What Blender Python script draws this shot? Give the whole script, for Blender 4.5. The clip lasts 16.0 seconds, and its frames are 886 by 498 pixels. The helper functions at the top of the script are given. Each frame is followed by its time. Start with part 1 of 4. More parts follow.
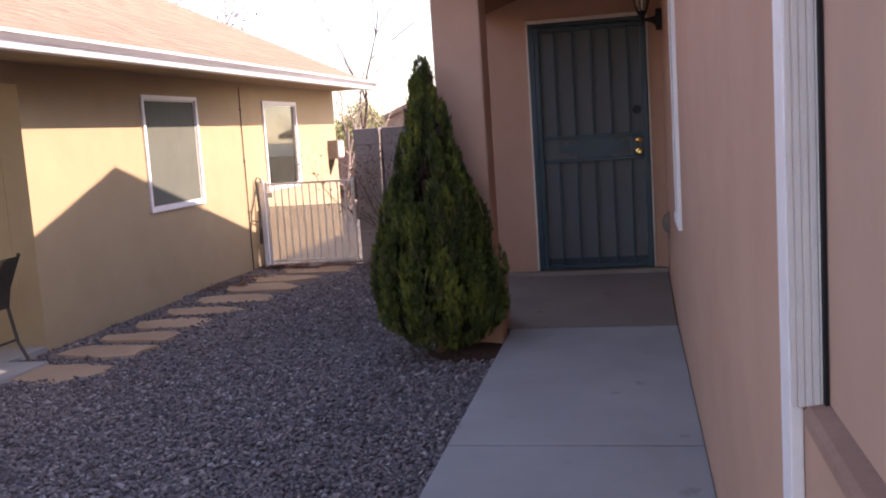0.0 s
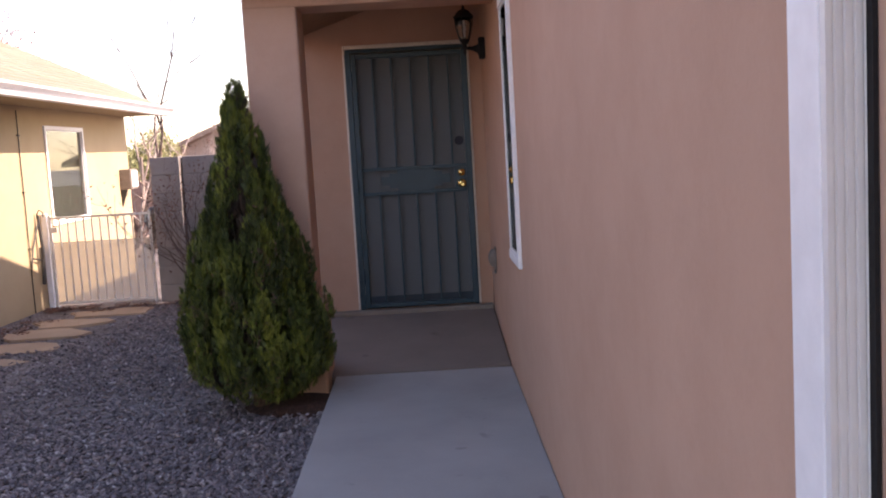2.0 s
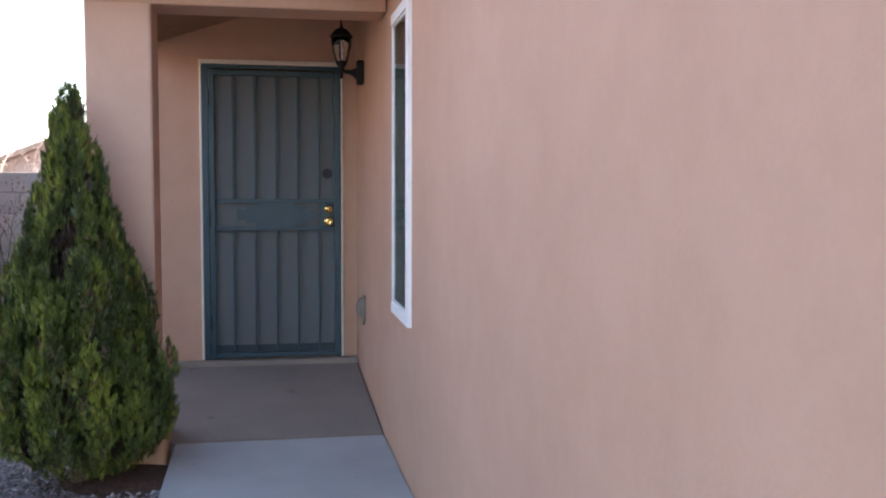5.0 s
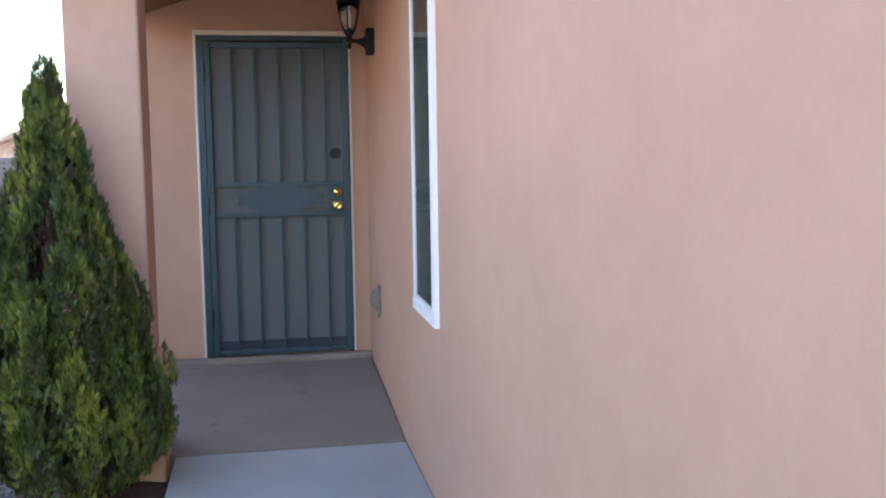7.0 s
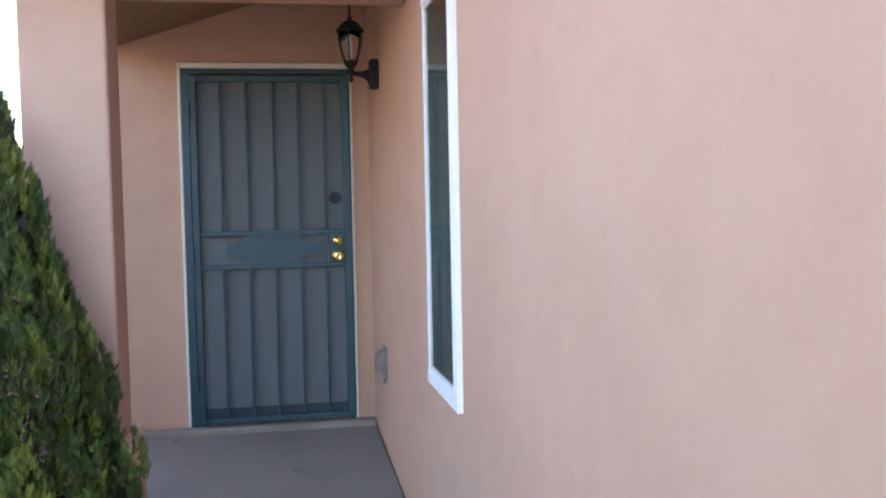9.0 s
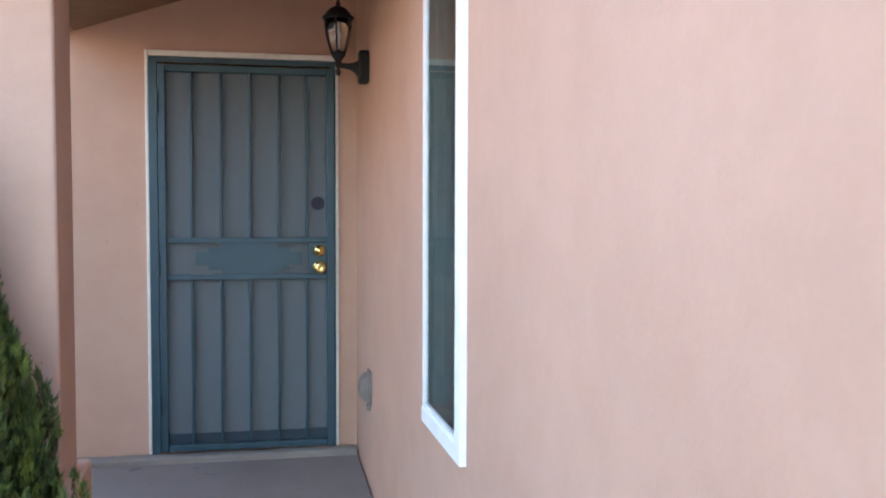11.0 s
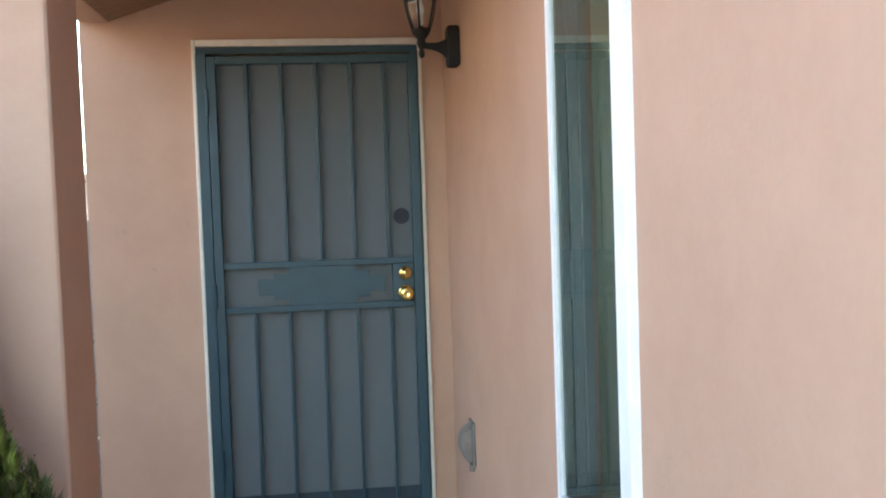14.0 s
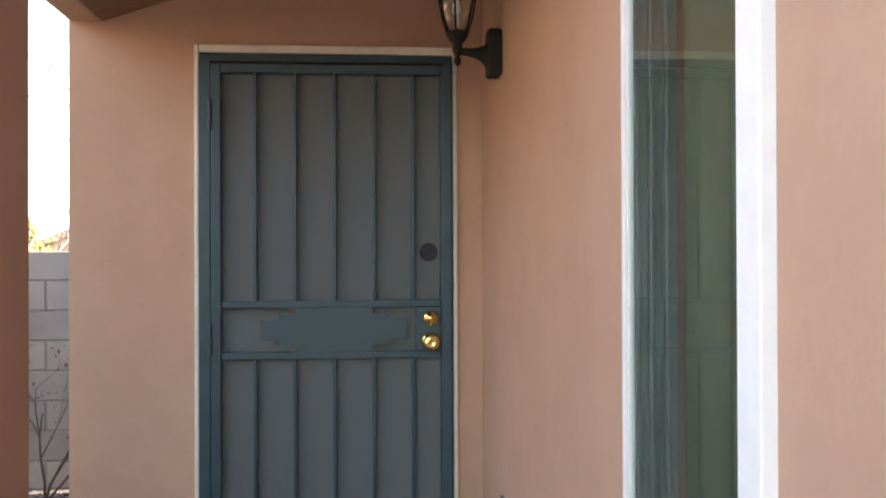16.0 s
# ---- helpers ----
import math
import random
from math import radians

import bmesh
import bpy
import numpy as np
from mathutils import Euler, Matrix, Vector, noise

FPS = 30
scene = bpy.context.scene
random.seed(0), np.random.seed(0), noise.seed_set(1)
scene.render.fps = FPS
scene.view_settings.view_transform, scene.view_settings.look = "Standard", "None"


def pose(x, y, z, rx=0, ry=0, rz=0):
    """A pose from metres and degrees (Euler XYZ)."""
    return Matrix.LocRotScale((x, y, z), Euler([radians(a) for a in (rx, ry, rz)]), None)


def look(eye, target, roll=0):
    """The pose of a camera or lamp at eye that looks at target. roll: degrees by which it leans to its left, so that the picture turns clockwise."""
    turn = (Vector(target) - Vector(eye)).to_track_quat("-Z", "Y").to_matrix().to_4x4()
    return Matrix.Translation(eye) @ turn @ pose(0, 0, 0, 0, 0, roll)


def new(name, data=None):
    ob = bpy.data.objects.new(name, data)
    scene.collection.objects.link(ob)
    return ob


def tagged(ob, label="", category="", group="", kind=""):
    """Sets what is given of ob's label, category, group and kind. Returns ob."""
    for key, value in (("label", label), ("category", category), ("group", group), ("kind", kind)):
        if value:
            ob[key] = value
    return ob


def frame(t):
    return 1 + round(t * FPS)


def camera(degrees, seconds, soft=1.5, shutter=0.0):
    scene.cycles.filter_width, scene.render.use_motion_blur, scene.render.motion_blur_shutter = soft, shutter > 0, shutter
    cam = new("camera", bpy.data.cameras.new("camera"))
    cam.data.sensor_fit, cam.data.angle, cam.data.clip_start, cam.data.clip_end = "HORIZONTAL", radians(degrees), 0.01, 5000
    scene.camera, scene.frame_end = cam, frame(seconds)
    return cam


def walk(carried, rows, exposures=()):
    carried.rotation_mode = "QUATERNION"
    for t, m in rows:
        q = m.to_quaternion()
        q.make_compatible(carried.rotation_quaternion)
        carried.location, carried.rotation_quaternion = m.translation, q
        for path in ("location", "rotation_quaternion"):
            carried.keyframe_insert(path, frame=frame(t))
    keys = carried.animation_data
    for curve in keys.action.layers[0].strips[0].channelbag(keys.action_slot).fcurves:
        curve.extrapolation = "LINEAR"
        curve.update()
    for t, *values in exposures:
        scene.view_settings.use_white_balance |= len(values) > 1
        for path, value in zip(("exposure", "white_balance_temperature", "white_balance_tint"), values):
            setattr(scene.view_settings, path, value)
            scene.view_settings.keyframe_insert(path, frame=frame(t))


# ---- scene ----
cam = camera(49.9, 16.0, soft=1.95)
PATH = [
    (0, (-0.248, -0.514, 1.391), (-0.649, 1.43, 1.148), -3.8),
    (0.5, (-0.34, -0.45, 1.416), (-0.533, 1.529, 1.198), -1.0),
    (1, (-0.467, -0.373, 1.43), (-0.377, 1.609, 1.18), -1.5),
    (1.5, (-0.488, -0.217, 1.421), (-0.336, 1.757, 1.135), -2.6),
    (2, (-0.469, -0.052, 1.417), (-0.448, 1.937, 1.207), -3.3),
    (2.5, (-0.513, 0.044, 1.42), (-0.5, 2.033, 1.21), -3.4),
    (3, (-0.613, 0.151, 1.448), (-0.408, 2.133, 1.272), -3.8),
    (3.5, (-0.612, 0.339, 1.423), (-0.388, 2.32, 1.259), -3.1),
    (4, (-0.558, 0.466, 1.435), (-0.385, 2.457, 1.341), -0.7),
    (4.5, (-0.563, 0.598, 1.412), (-0.333, 2.578, 1.241), 0.5),
    (5, (-0.645, 0.726, 1.415), (-0.28, 2.688, 1.275), 0.2),
    (5.2, (-0.664, 0.764, 1.43), (-0.287, 2.721, 1.264), 0.3),
    (7.3, (-0.657, 1.412, 1.436), (-0.295, 3.37, 1.244), -1.1),
    (7.5, (-0.65, 1.508, 1.446), (-0.29, 3.466, 1.253), -1.4),
    (8, (-0.588, 1.637, 1.471), (-0.335, 3.617, 1.34), -1.6),
    (8.5, (-0.572, 1.751, 1.452), (-0.301, 3.724, 1.266), -1.2),
    (9, (-0.628, 1.919, 1.475), (-0.261, 3.882, 1.363), -1.1),
    (9.2, (-0.649, 1.946, 1.48), (-0.242, 3.9, 1.352), -2.1),
    (11.3, (-0.589, 2.533, 1.49), (-0.184, 4.485, 1.39), 0.3),
    (11.5, (-0.603, 2.594, 1.489), (-0.193, 4.545, 1.381), -0.3),
    (12, (-0.542, 2.752, 1.494), (-0.235, 4.724, 1.408), -0.9),
    (12.5, (-0.532, 2.895, 1.487), (-0.381, 4.885, 1.354), -0.7),
    (13, (-0.592, 3.086, 1.404), (-0.294, 5.063, 1.343), 0.0),
    (13.5, (-0.631, 3.183, 1.468), (-0.258, 5.145, 1.361), -1.5),
    (14, (-0.538, 3.345, 1.517), (-0.3, 5.329, 1.424), -1.9),
    (14.5, (-0.466, 3.43, 1.464), (-0.326, 5.422, 1.362), -1.5),
    (15, (-0.491, 3.594, 1.465), (-0.335, 5.584, 1.342), 0.2),
    (15.5, (-0.509, 3.755, 1.454), (-0.231, 5.734, 1.377), 0.2),
    (16, (-0.467, 3.927, 1.461), (-0.297, 5.919, 1.474), -0.2),
]
walk(cam, [(t, look(eye, target, roll)) for t, eye, target, roll in PATH],
     [(0, 1.73, 7450, 33), (1.0, 1.94, 7500, 32), (1.5, 2.10, 7600, 31), (2.0, 2.01, 7600, 31), (3.5, 2.25, 7150, 22), (4.0, 2.27, 7050, 21), (5.0, 2.86, 6950, 17), (7.5, 3.25, 6600, 12), (9.0, 3.39, 6400, 9),
      (11.5, 3.66, 6600, 7), (12.5, 3.67, 6900, 3), (14.5, 3.57, 7100, 2), (15.5, 3.63, 7250, 8), (16.0, 3.33, 8050, 11)])

# ---- world and sun ----
SUN_TURN, SUN_RISE = radians(4), radians(35.5)
sun_way = Vector((math.cos(SUN_TURN) * math.cos(SUN_RISE), math.sin(SUN_TURN) * math.cos(SUN_RISE), math.sin(SUN_RISE)))
world = bpy.data.worlds.new("world")
scene.world = world
world.use_nodes = True
wn = world.node_tree
sky = wn.nodes.new("ShaderNodeTexSky")
sky.sky_type, sky.sun_disc = "NISHITA", False
sky.sun_elevation, sky.sun_rotation = SUN_RISE, radians(90) - SUN_TURN
sky.dust_density, sky.ozone_density = 0.7, 1.0
wn.links.new(sky.outputs[0], wn.nodes["Background"].inputs[0])
wn.nodes["Background"].inputs[1].default_value = 0.15
sun = new("sun", bpy.data.lights.new("sun", "SUN"))
sun.data.energy, sun.data.angle, sun.data.color = 3.05, radians(0.6), (1.0, 0.93, 0.82)
sun.matrix_world = look(sun_way * 30, (0, 0, 0))


# ---- materials ----
class Mat:
    """A small builder for node materials."""

    def __init__(self, name, rough=0.8, metal=0.0):
        self.m = bpy.data.materials.new(name)
        self.m.use_nodes = True
        self.t = self.m.node_tree
        self.b = self.t.nodes["Principled BSDF"]
        self.b.inputs["Roughness"].default_value = rough
        self.b.inputs["Metallic"].default_value = metal
        self.co = self.t.nodes.new("ShaderNodeNewGeometry").outputs["Position"]

    def node(self, kind, **kw):
        n = self.t.nodes.new(kind)
        for k, v in kw.items():
            n.inputs[k].default_value = v
        return n

    def link(self, a, b):
        self.t.links.new(a, b)

    def local(self):
        self.co = self.t.nodes.new("ShaderNodeTexCoord").outputs["Object"]
        return self

    def stretch(self, sx, sy, sz):
        n = self.node("ShaderNodeMapping")
        n.inputs["Scale"].default_value = (sx, sy, sz)
        self.link(self.co, n.inputs["Vector"])
        self.co = n.outputs[0]
        return self

    def noise(self, scale, detail=4, rough=0.6):
        n = self.node("ShaderNodeTexNoise", Scale=scale, Detail=detail, Roughness=rough)
        self.link(self.co, n.inputs["Vector"])
        return n.outputs["Fac"]

    def voronoi(self, scale):
        n = self.node("ShaderNodeTexVoronoi", Scale=scale)
        self.link(self.co, n.inputs["Vector"])
        return n

    def island(self):
        return self.t.nodes.new("ShaderNodeNewGeometry").outputs["Random Per Island"]

    def random(self):
        return self.t.nodes.new("ShaderNodeObjectInfo").outputs["Random"]

    def ramp(self, fac, *stops):
        n = self.t.nodes.new("ShaderNodeValToRGB")
        e = n.color_ramp.elements
        while len(e) < len(stops):
            e.new(0.5)
        for el, (p, c) in zip(e, stops):
            el.position, el.color = p, (*c, 1)
        self.link(fac, n.inputs[0])
        return n.outputs[0]

    def mix(self, fac, a, b, blend="MIX"):
        n = self.t.nodes.new("ShaderNodeMix")
        n.data_type, n.blend_type = "RGBA", blend
        for sock, v in ((n.inputs[0], fac), (n.inputs[6], a), (n.inputs[7], b)):
            if isinstance(v, (int, float)):
                sock.default_value = v
            elif isinstance(v, tuple):
                sock.default_value = (*v, 1)
            else:
                self.link(v, sock)
        return n.outputs[2]

    def color(self, c):
        if isinstance(c, tuple):
            self.b.inputs["Base Color"].default_value = (*c, 1)
        else:
            self.link(c, self.b.inputs["Base Color"])
        return self

    def bump(self, fac, strength, dist):
        n = self.node("ShaderNodeBump", Strength=strength, Distance=dist)
        self.link(fac, n.inputs["Height"])
        old = self.b.inputs["Normal"].links
        if old:
            self.link(old[0].from_socket, n.inputs["Normal"])
        self.link(n.outputs[0], self.b.inputs["Normal"])
        return self

    def roughness(self, fac, lo, hi):
        n = self.t.nodes.new("ShaderNodeMapRange")
        n.inputs["To Min"].default_value, n.inputs["To Max"].default_value = lo, hi
        self.link(fac, n.inputs["Value"])
        self.link(n.outputs[0], self.b.inputs["Roughness"])
        return self


def stucco(name, base, dark, pale):
    s = Mat(name, 0.92)
    c = s.ramp(s.noise(0.9, 5, 0.55), (0.3, dark), (0.52, base), (0.75, pale))
    c = s.mix(0.13, c, s.ramp(s.noise(60, 3), (0.35, dark), (0.6, pale)))
    c = s.mix(0.27, c, s.ramp(s.noise(3.4, 6, 0.7), (0.4, dark), (0.58, pale)))
    whole = s.co
    s.stretch(1.3, 1.3, 0.5)
    c = s.mix(0.05, c, s.ramp(s.noise(1.0, 4, 0.6), (0.35, dark), (0.65, pale)))
    s.co = whole
    pits = s.ramp(s.noise(19, 2, 0.4), (0.17, (0.78, 0.76, 0.74)), (0.24, (1, 1, 1)))
    s.color(s.mix(0.6, c, pits, "MULTIPLY"))
    return s.bump(s.noise(14, 3), 0.1, 0.006).bump(s.noise(75, 4, 0.7), 0.28, 0.003).m


M_STUCCO = stucco("rose_tan_stucco", (0.49, 0.297, 0.206), (0.445, 0.262, 0.178), (0.535, 0.333, 0.235))
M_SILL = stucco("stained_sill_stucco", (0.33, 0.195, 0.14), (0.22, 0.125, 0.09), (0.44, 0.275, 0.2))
M_YELLOW = stucco("cream_yellow_stucco", (0.405, 0.308, 0.185), (0.372, 0.282, 0.168), (0.436, 0.334, 0.204))
M_PINK = stucco("pale_pink_stucco", (0.5, 0.36, 0.29), (0.45, 0.32, 0.26), (0.55, 0.4, 0.33))


def plain(name, c, rough, metal=0.0, wear=0.12, scale=18.0, relief=0.15):
    s = Mat(name, rough, metal)
    lo, hi = tuple(v * (1 - wear) for v in c), tuple(min(1, v * (1 + wear)) for v in c)
    s.color(s.ramp(s.noise(scale, 5), (0.3, lo), (0.7, hi)))
    s.roughness(s.noise(scale * 2.3, 3), max(0.05, rough - 0.1), min(1, rough + 0.12))
    return s.bump(s.noise(scale * 9, 3), relief, 0.002).m


M_WHITE = plain("white_painted_trim", (0.85, 0.84, 0.83), 0.45, wear=0.05)
M_VINYL = plain("white_vinyl", (0.72, 0.7, 0.67), 0.38, wear=0.04, relief=0.05)
M_CREAM = plain("cream_painted_wood", (0.68, 0.62, 0.53), 0.55, wear=0.08)
M_TEAL = plain("teal_painted_steel", (0.011, 0.043, 0.06), 0.42, wear=0.15, scale=9, relief=0.08)
M_THRESHOLD_BAND = plain("dark_threshold_stand_in", (0.008, 0.022, 0.036), 0.5, wear=0.2, scale=9, relief=0.08)
M_BLACK = plain("black_cast_metal", (0.006, 0.005, 0.005), 0.78, wear=0.25, scale=30)
M_DARK = plain("dark_bronze_metal", (0.03, 0.026, 0.022), 0.5, wear=0.25)
M_BRASS = plain("polished_brass", (0.78, 0.55, 0.2), 0.2, 1.0, wear=0.1, relief=0.03)
M_GREY_METAL = plain("weathered_grey_cover", (0.2, 0.165, 0.14), 0.6, wear=0.2)
M_GATE = plain("white_painted_iron", (0.66, 0.63, 0.58), 0.5, wear=0.12)
M_SCREEN_TAN = plain("tan_solar_screen_cloth", (0.5, 0.32, 0.235), 0.9, wear=0.06, scale=3, relief=0.4)
M_EAVE = plain("tan_painted_eave", (0.3, 0.22, 0.13), 0.8, wear=0.1)
M_SOFFIT = plain("pale_soffit_board", (0.5, 0.47, 0.43), 0.75, wear=0.08)
M_CEIL = plain("brown_painted_boards", (0.25, 0.135, 0.07), 0.75, wear=0.15)
M_INNER = plain("grey_beige_entry_door", (0.5, 0.47, 0.42), 0.6, wear=0.05, scale=4)
# Plaster coloured dark so that interiors look dim; the dimness is in the colour.
M_ROOM_DARKENED = plain("plaster_darkened_as_dim_room", (0.12, 0.11, 0.08), 0.9)
M_TRACK = plain("grey_window_track", (0.3, 0.32, 0.3), 0.5, wear=0.1)
M_BLIND = plain("grey_green_screen_cloth", (0.12, 0.13, 0.105), 0.9, wear=0.06, scale=5)
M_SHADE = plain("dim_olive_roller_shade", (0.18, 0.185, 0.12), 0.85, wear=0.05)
M_GUTTER = plain("white_aluminium_gutter", (0.52, 0.51, 0.52), 0.3, wear=0.05)
M_PATCH = plain("dark_grey_patch", (0.028, 0.028, 0.04), 0.9)
M_ORANGE = plain("orange_plastic", (0.75, 0.2, 0.03), 0.5)
M_CUSHION = plain("pale_green_cushion", (0.35, 0.42, 0.25), 0.9)
M_BULB = plain("frosted_bulb", (0.85, 0.84, 0.8), 0.25, wear=0.02)
M_FENCE = plain("weathered_pink_boards", (0.36, 0.22, 0.17), 0.85, wear=0.2)


def concrete(name, base, dark, pale):
    s = Mat(name, 0.85)
    c = s.ramp(s.noise(1.6, 6, 0.6), (0.3, dark), (0.5, base), (0.72, pale))
    c = s.mix(0.3, c, s.ramp(s.noise(120, 3), (0.3, dark), (0.65, pale)))
    spots = s.ramp(s.noise(6.5, 3, 0.45), (0.24, (0.6, 0.58, 0.56)), (0.32, (1, 1, 1)))
    s.color(s.mix(0.7, c, spots, "MULTIPLY"))
    return s.bump(s.noise(160, 3, 0.7), 0.35, 0.003).bump(s.noise(5, 3), 0.2, 0.01).m


M_WALK = concrete("grey_concrete", (0.305, 0.3, 0.285), (0.26, 0.254, 0.243), (0.35, 0.342, 0.327))
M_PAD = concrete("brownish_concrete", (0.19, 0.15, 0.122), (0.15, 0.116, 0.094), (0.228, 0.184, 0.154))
M_STEP = concrete("pale_concrete", (0.225, 0.185, 0.15), (0.18, 0.145, 0.115), (0.28, 0.235, 0.19))
M_FLAG = concrete("tan_flagstone", (0.38, 0.265, 0.17), (0.27, 0.18, 0.115), (0.46, 0.33, 0.22))


def block_mat():
    s = Mat("grey_concrete_block", 0.9)
    c = s.ramp(s.random(), (0.0, (0.2, 0.175, 0.165)), (0.5, (0.25, 0.22, 0.205)), (1.0, (0.29, 0.255, 0.24)))
    c = s.mix(0.35, c, s.ramp(s.noise(4, 5), (0.3, (0.17, 0.145, 0.14)), (0.7, (0.33, 0.3, 0.28))))
    s.color(c)
    return s.bump(s.noise(130, 3, 0.7), 0.6, 0.004).m


M_BLOCK = block_mat()
M_MORTAR = concrete("grey_mortar", (0.21, 0.19, 0.18), (0.17, 0.155, 0.145), (0.25, 0.23, 0.215))


def gravel_ground():
    s = Mat("gravel_bed", 0.9)
    v = s.voronoi(42)
    c = s.ramp(v.outputs["Color"], (0.1, (0.055, 0.045, 0.046)), (0.5, (0.14, 0.12, 0.12)), (0.95, (0.3, 0.27, 0.26)))
    s.color(s.mix(0.35, c, s.ramp(s.noise(1.2, 4), (0.3, (0.08, 0.066, 0.062)), (0.7, (0.19, 0.165, 0.155)))))
    return s.bump(v.outputs["Distance"], 0.8, 0.02).bump(s.noise(90, 3), 0.4, 0.005).m


def stone_mat():
    s = Mat("mixed_grey_gravel_stones", 0.85)
    c = s.ramp(s.island(), (0.0, (0.035, 0.03, 0.036)), (0.3, (0.105, 0.082, 0.092)), (0.6, (0.198, 0.155, 0.162)),
               (0.85, (0.25, 0.2, 0.18)), (1.0, (0.46, 0.43, 0.42)))
    c = s.mix(0.3, c, s.ramp(s.noise(140, 3), (0.3, (0.07, 0.06, 0.06)), (0.7, (0.32, 0.29, 0.28))))
    s.color(c)
    return s.bump(s.noise(220, 3), 0.4, 0.003).m


def soil_mat():
    s = Mat("red_brown_soil_and_needles", 0.95)
    s.color(s.ramp(s.noise(38, 5, 0.7), (0.3, (0.03, 0.015, 0.01)), (0.55, (0.085, 0.04, 0.026)), (0.75, (0.16, 0.085, 0.05))))
    return s.bump(s.noise(60, 4), 0.9, 0.02).m


def leaf_mat(name, lo, mid, hi):
    s = Mat(name, 0.6)
    c = s.ramp(s.island(), (0.0, lo), (0.55, mid), (1.0, hi))
    s.stretch(1, 1, 0.3)
    c = s.mix(0.6, c, s.ramp(s.noise(11, 3, 0.6), (0.36, lo), (0.5, mid), (0.66, hi)))
    c = s.mix(s.ramp(s.noise(17, 2, 0.5), (0.66, (0, 0, 0)), (0.74, (0.8, 0.8, 0.8))), c, (0.12, 0.065, 0.035))
    s.color(c)
    s.b.inputs["Subsurface Weight"].default_value = 0.0
    return s.m


def bark_mat(name, a, b):
    s = Mat(name, 0.9)
    s.color(s.ramp(s.noise(25, 5), (0.3, a), (0.7, b)))
    return s.bump(s.noise(60, 4), 0.6, 0.006).m


def shingle_mat():
    s = Mat("salmon_tan_shingles", 0.9)
    c = s.ramp(s.island(), (0.0, (0.25, 0.16, 0.11)), (0.5, (0.29, 0.188, 0.13)), (1.0, (0.328, 0.214, 0.152)))
    c = s.mix(0.35, c, s.ramp(s.noise(60, 4), (0.3, (0.21, 0.125, 0.09)), (0.7, (0.36, 0.23, 0.175))))
    s.color(c)
    return s.bump(s.noise(150, 3), 0.5, 0.003).m


def clear_glass(name, tint):
    s = Mat(name, 0.0)
    s.color(tint)
    s.b.inputs["Transmission Weight"].default_value = 1.0
    s.b.inputs["IOR"].default_value = 1.5
    return s.m


def net_mat(name, c, cover):
    """Fine woven or perforated sheet: part cover, part holes too small to see."""
    s = Mat(name, 0.7)
    s.color(c)
    out = s.t.nodes["Material Output"]
    clear, mx = s.t.nodes.new("ShaderNodeBsdfTransparent"), s.t.nodes.new("ShaderNodeMixShader")
    n = s.noise(7, 3)
    r = s.t.nodes.new("ShaderNodeMapRange")
    r.inputs["To Min"].default_value, r.inputs["To Max"].default_value = cover - 0.03, cover + 0.03
    s.link(n, r.inputs["Value"])
    s.link(r.outputs[0], mx.inputs[0])
    s.link(clear.outputs[0], mx.inputs[1])
    s.link(s.b.outputs[0], mx.inputs[2])
    s.link(mx.outputs[0], out.inputs[0])
    return s.m


M_GRAVEL, M_STONE, M_SOIL = gravel_ground(), stone_mat(), soil_mat()
M_CYPRESS = leaf_mat("cypress_foliage", (0.009, 0.014, 0.003), (0.036, 0.058, 0.008), (0.25, 0.27, 0.032))
M_CONE = plain("brown_seed_cones", (0.15, 0.085, 0.062), 0.9, wear=0.35)
# Dead brown, darkened further so the colour carries the shade inside the crown.
M_DEAD_SHADED = leaf_mat("dead_foliage_darkened_as_shade", (0.008, 0.005, 0.003), (0.024, 0.012, 0.007), (0.06, 0.03, 0.015))
M_BUSH = leaf_mat("dry_olive_leaves", (0.1, 0.11, 0.035), (0.2, 0.2, 0.07), (0.32, 0.3, 0.11))
M_DRYLEAF = leaf_mat("dry_red_leaves", (0.06, 0.02, 0.015), (0.12, 0.045, 0.03), (0.2, 0.09, 0.05))
M_BARK = bark_mat("cypress_bark", (0.06, 0.035, 0.025), (0.14, 0.08, 0.05))
M_TWIG = bark_mat("pale_bare_twigs", (0.26, 0.19, 0.16), (0.5, 0.4, 0.34))
M_TWIG_DARK = bark_mat("dark_bare_twigs", (0.05, 0.03, 0.028), (0.13, 0.085, 0.075))
M_SHINGLE = shingle_mat()
M_GLASS = clear_glass("window_glass", (0.9, 0.97, 0.92))
M_GLASS_DARK = clear_glass("tinted_window_glass", (0.72, 0.76, 0.7))
M_LAMPGLASS = clear_glass("lantern_glass", (0.97, 0.97, 0.95))
M_MESH = net_mat("perforated_grey_screen", (0.118, 0.132, 0.136), 0.86)
M_GATENET = net_mat("white_wire_netting", (0.62, 0.57, 0.5), 0.5)


# ---- mesh helpers ----
def box(bm, x0, x1, y0, y1, z0, z1, bevel=0.0, segs=2):
    r = bmesh.ops.create_cube(bm, size=1.0, matrix=Matrix.Translation(((x0 + x1) / 2, (y0 + y1) / 2, (z0 + z1) / 2))
                              @ Matrix.Diagonal((abs(x1 - x0), abs(y1 - y0), abs(z1 - z0), 1)))
    if bevel:
        edges = list({e for v in r["verts"] for e in v.link_edges})
        bmesh.ops.bevel(bm, geom=edges, offset=bevel, segments=segs, profile=0.6, affect="EDGES")
    return bm


def B(*a, **k):
    return box(bmesh.new(), *a, **k)


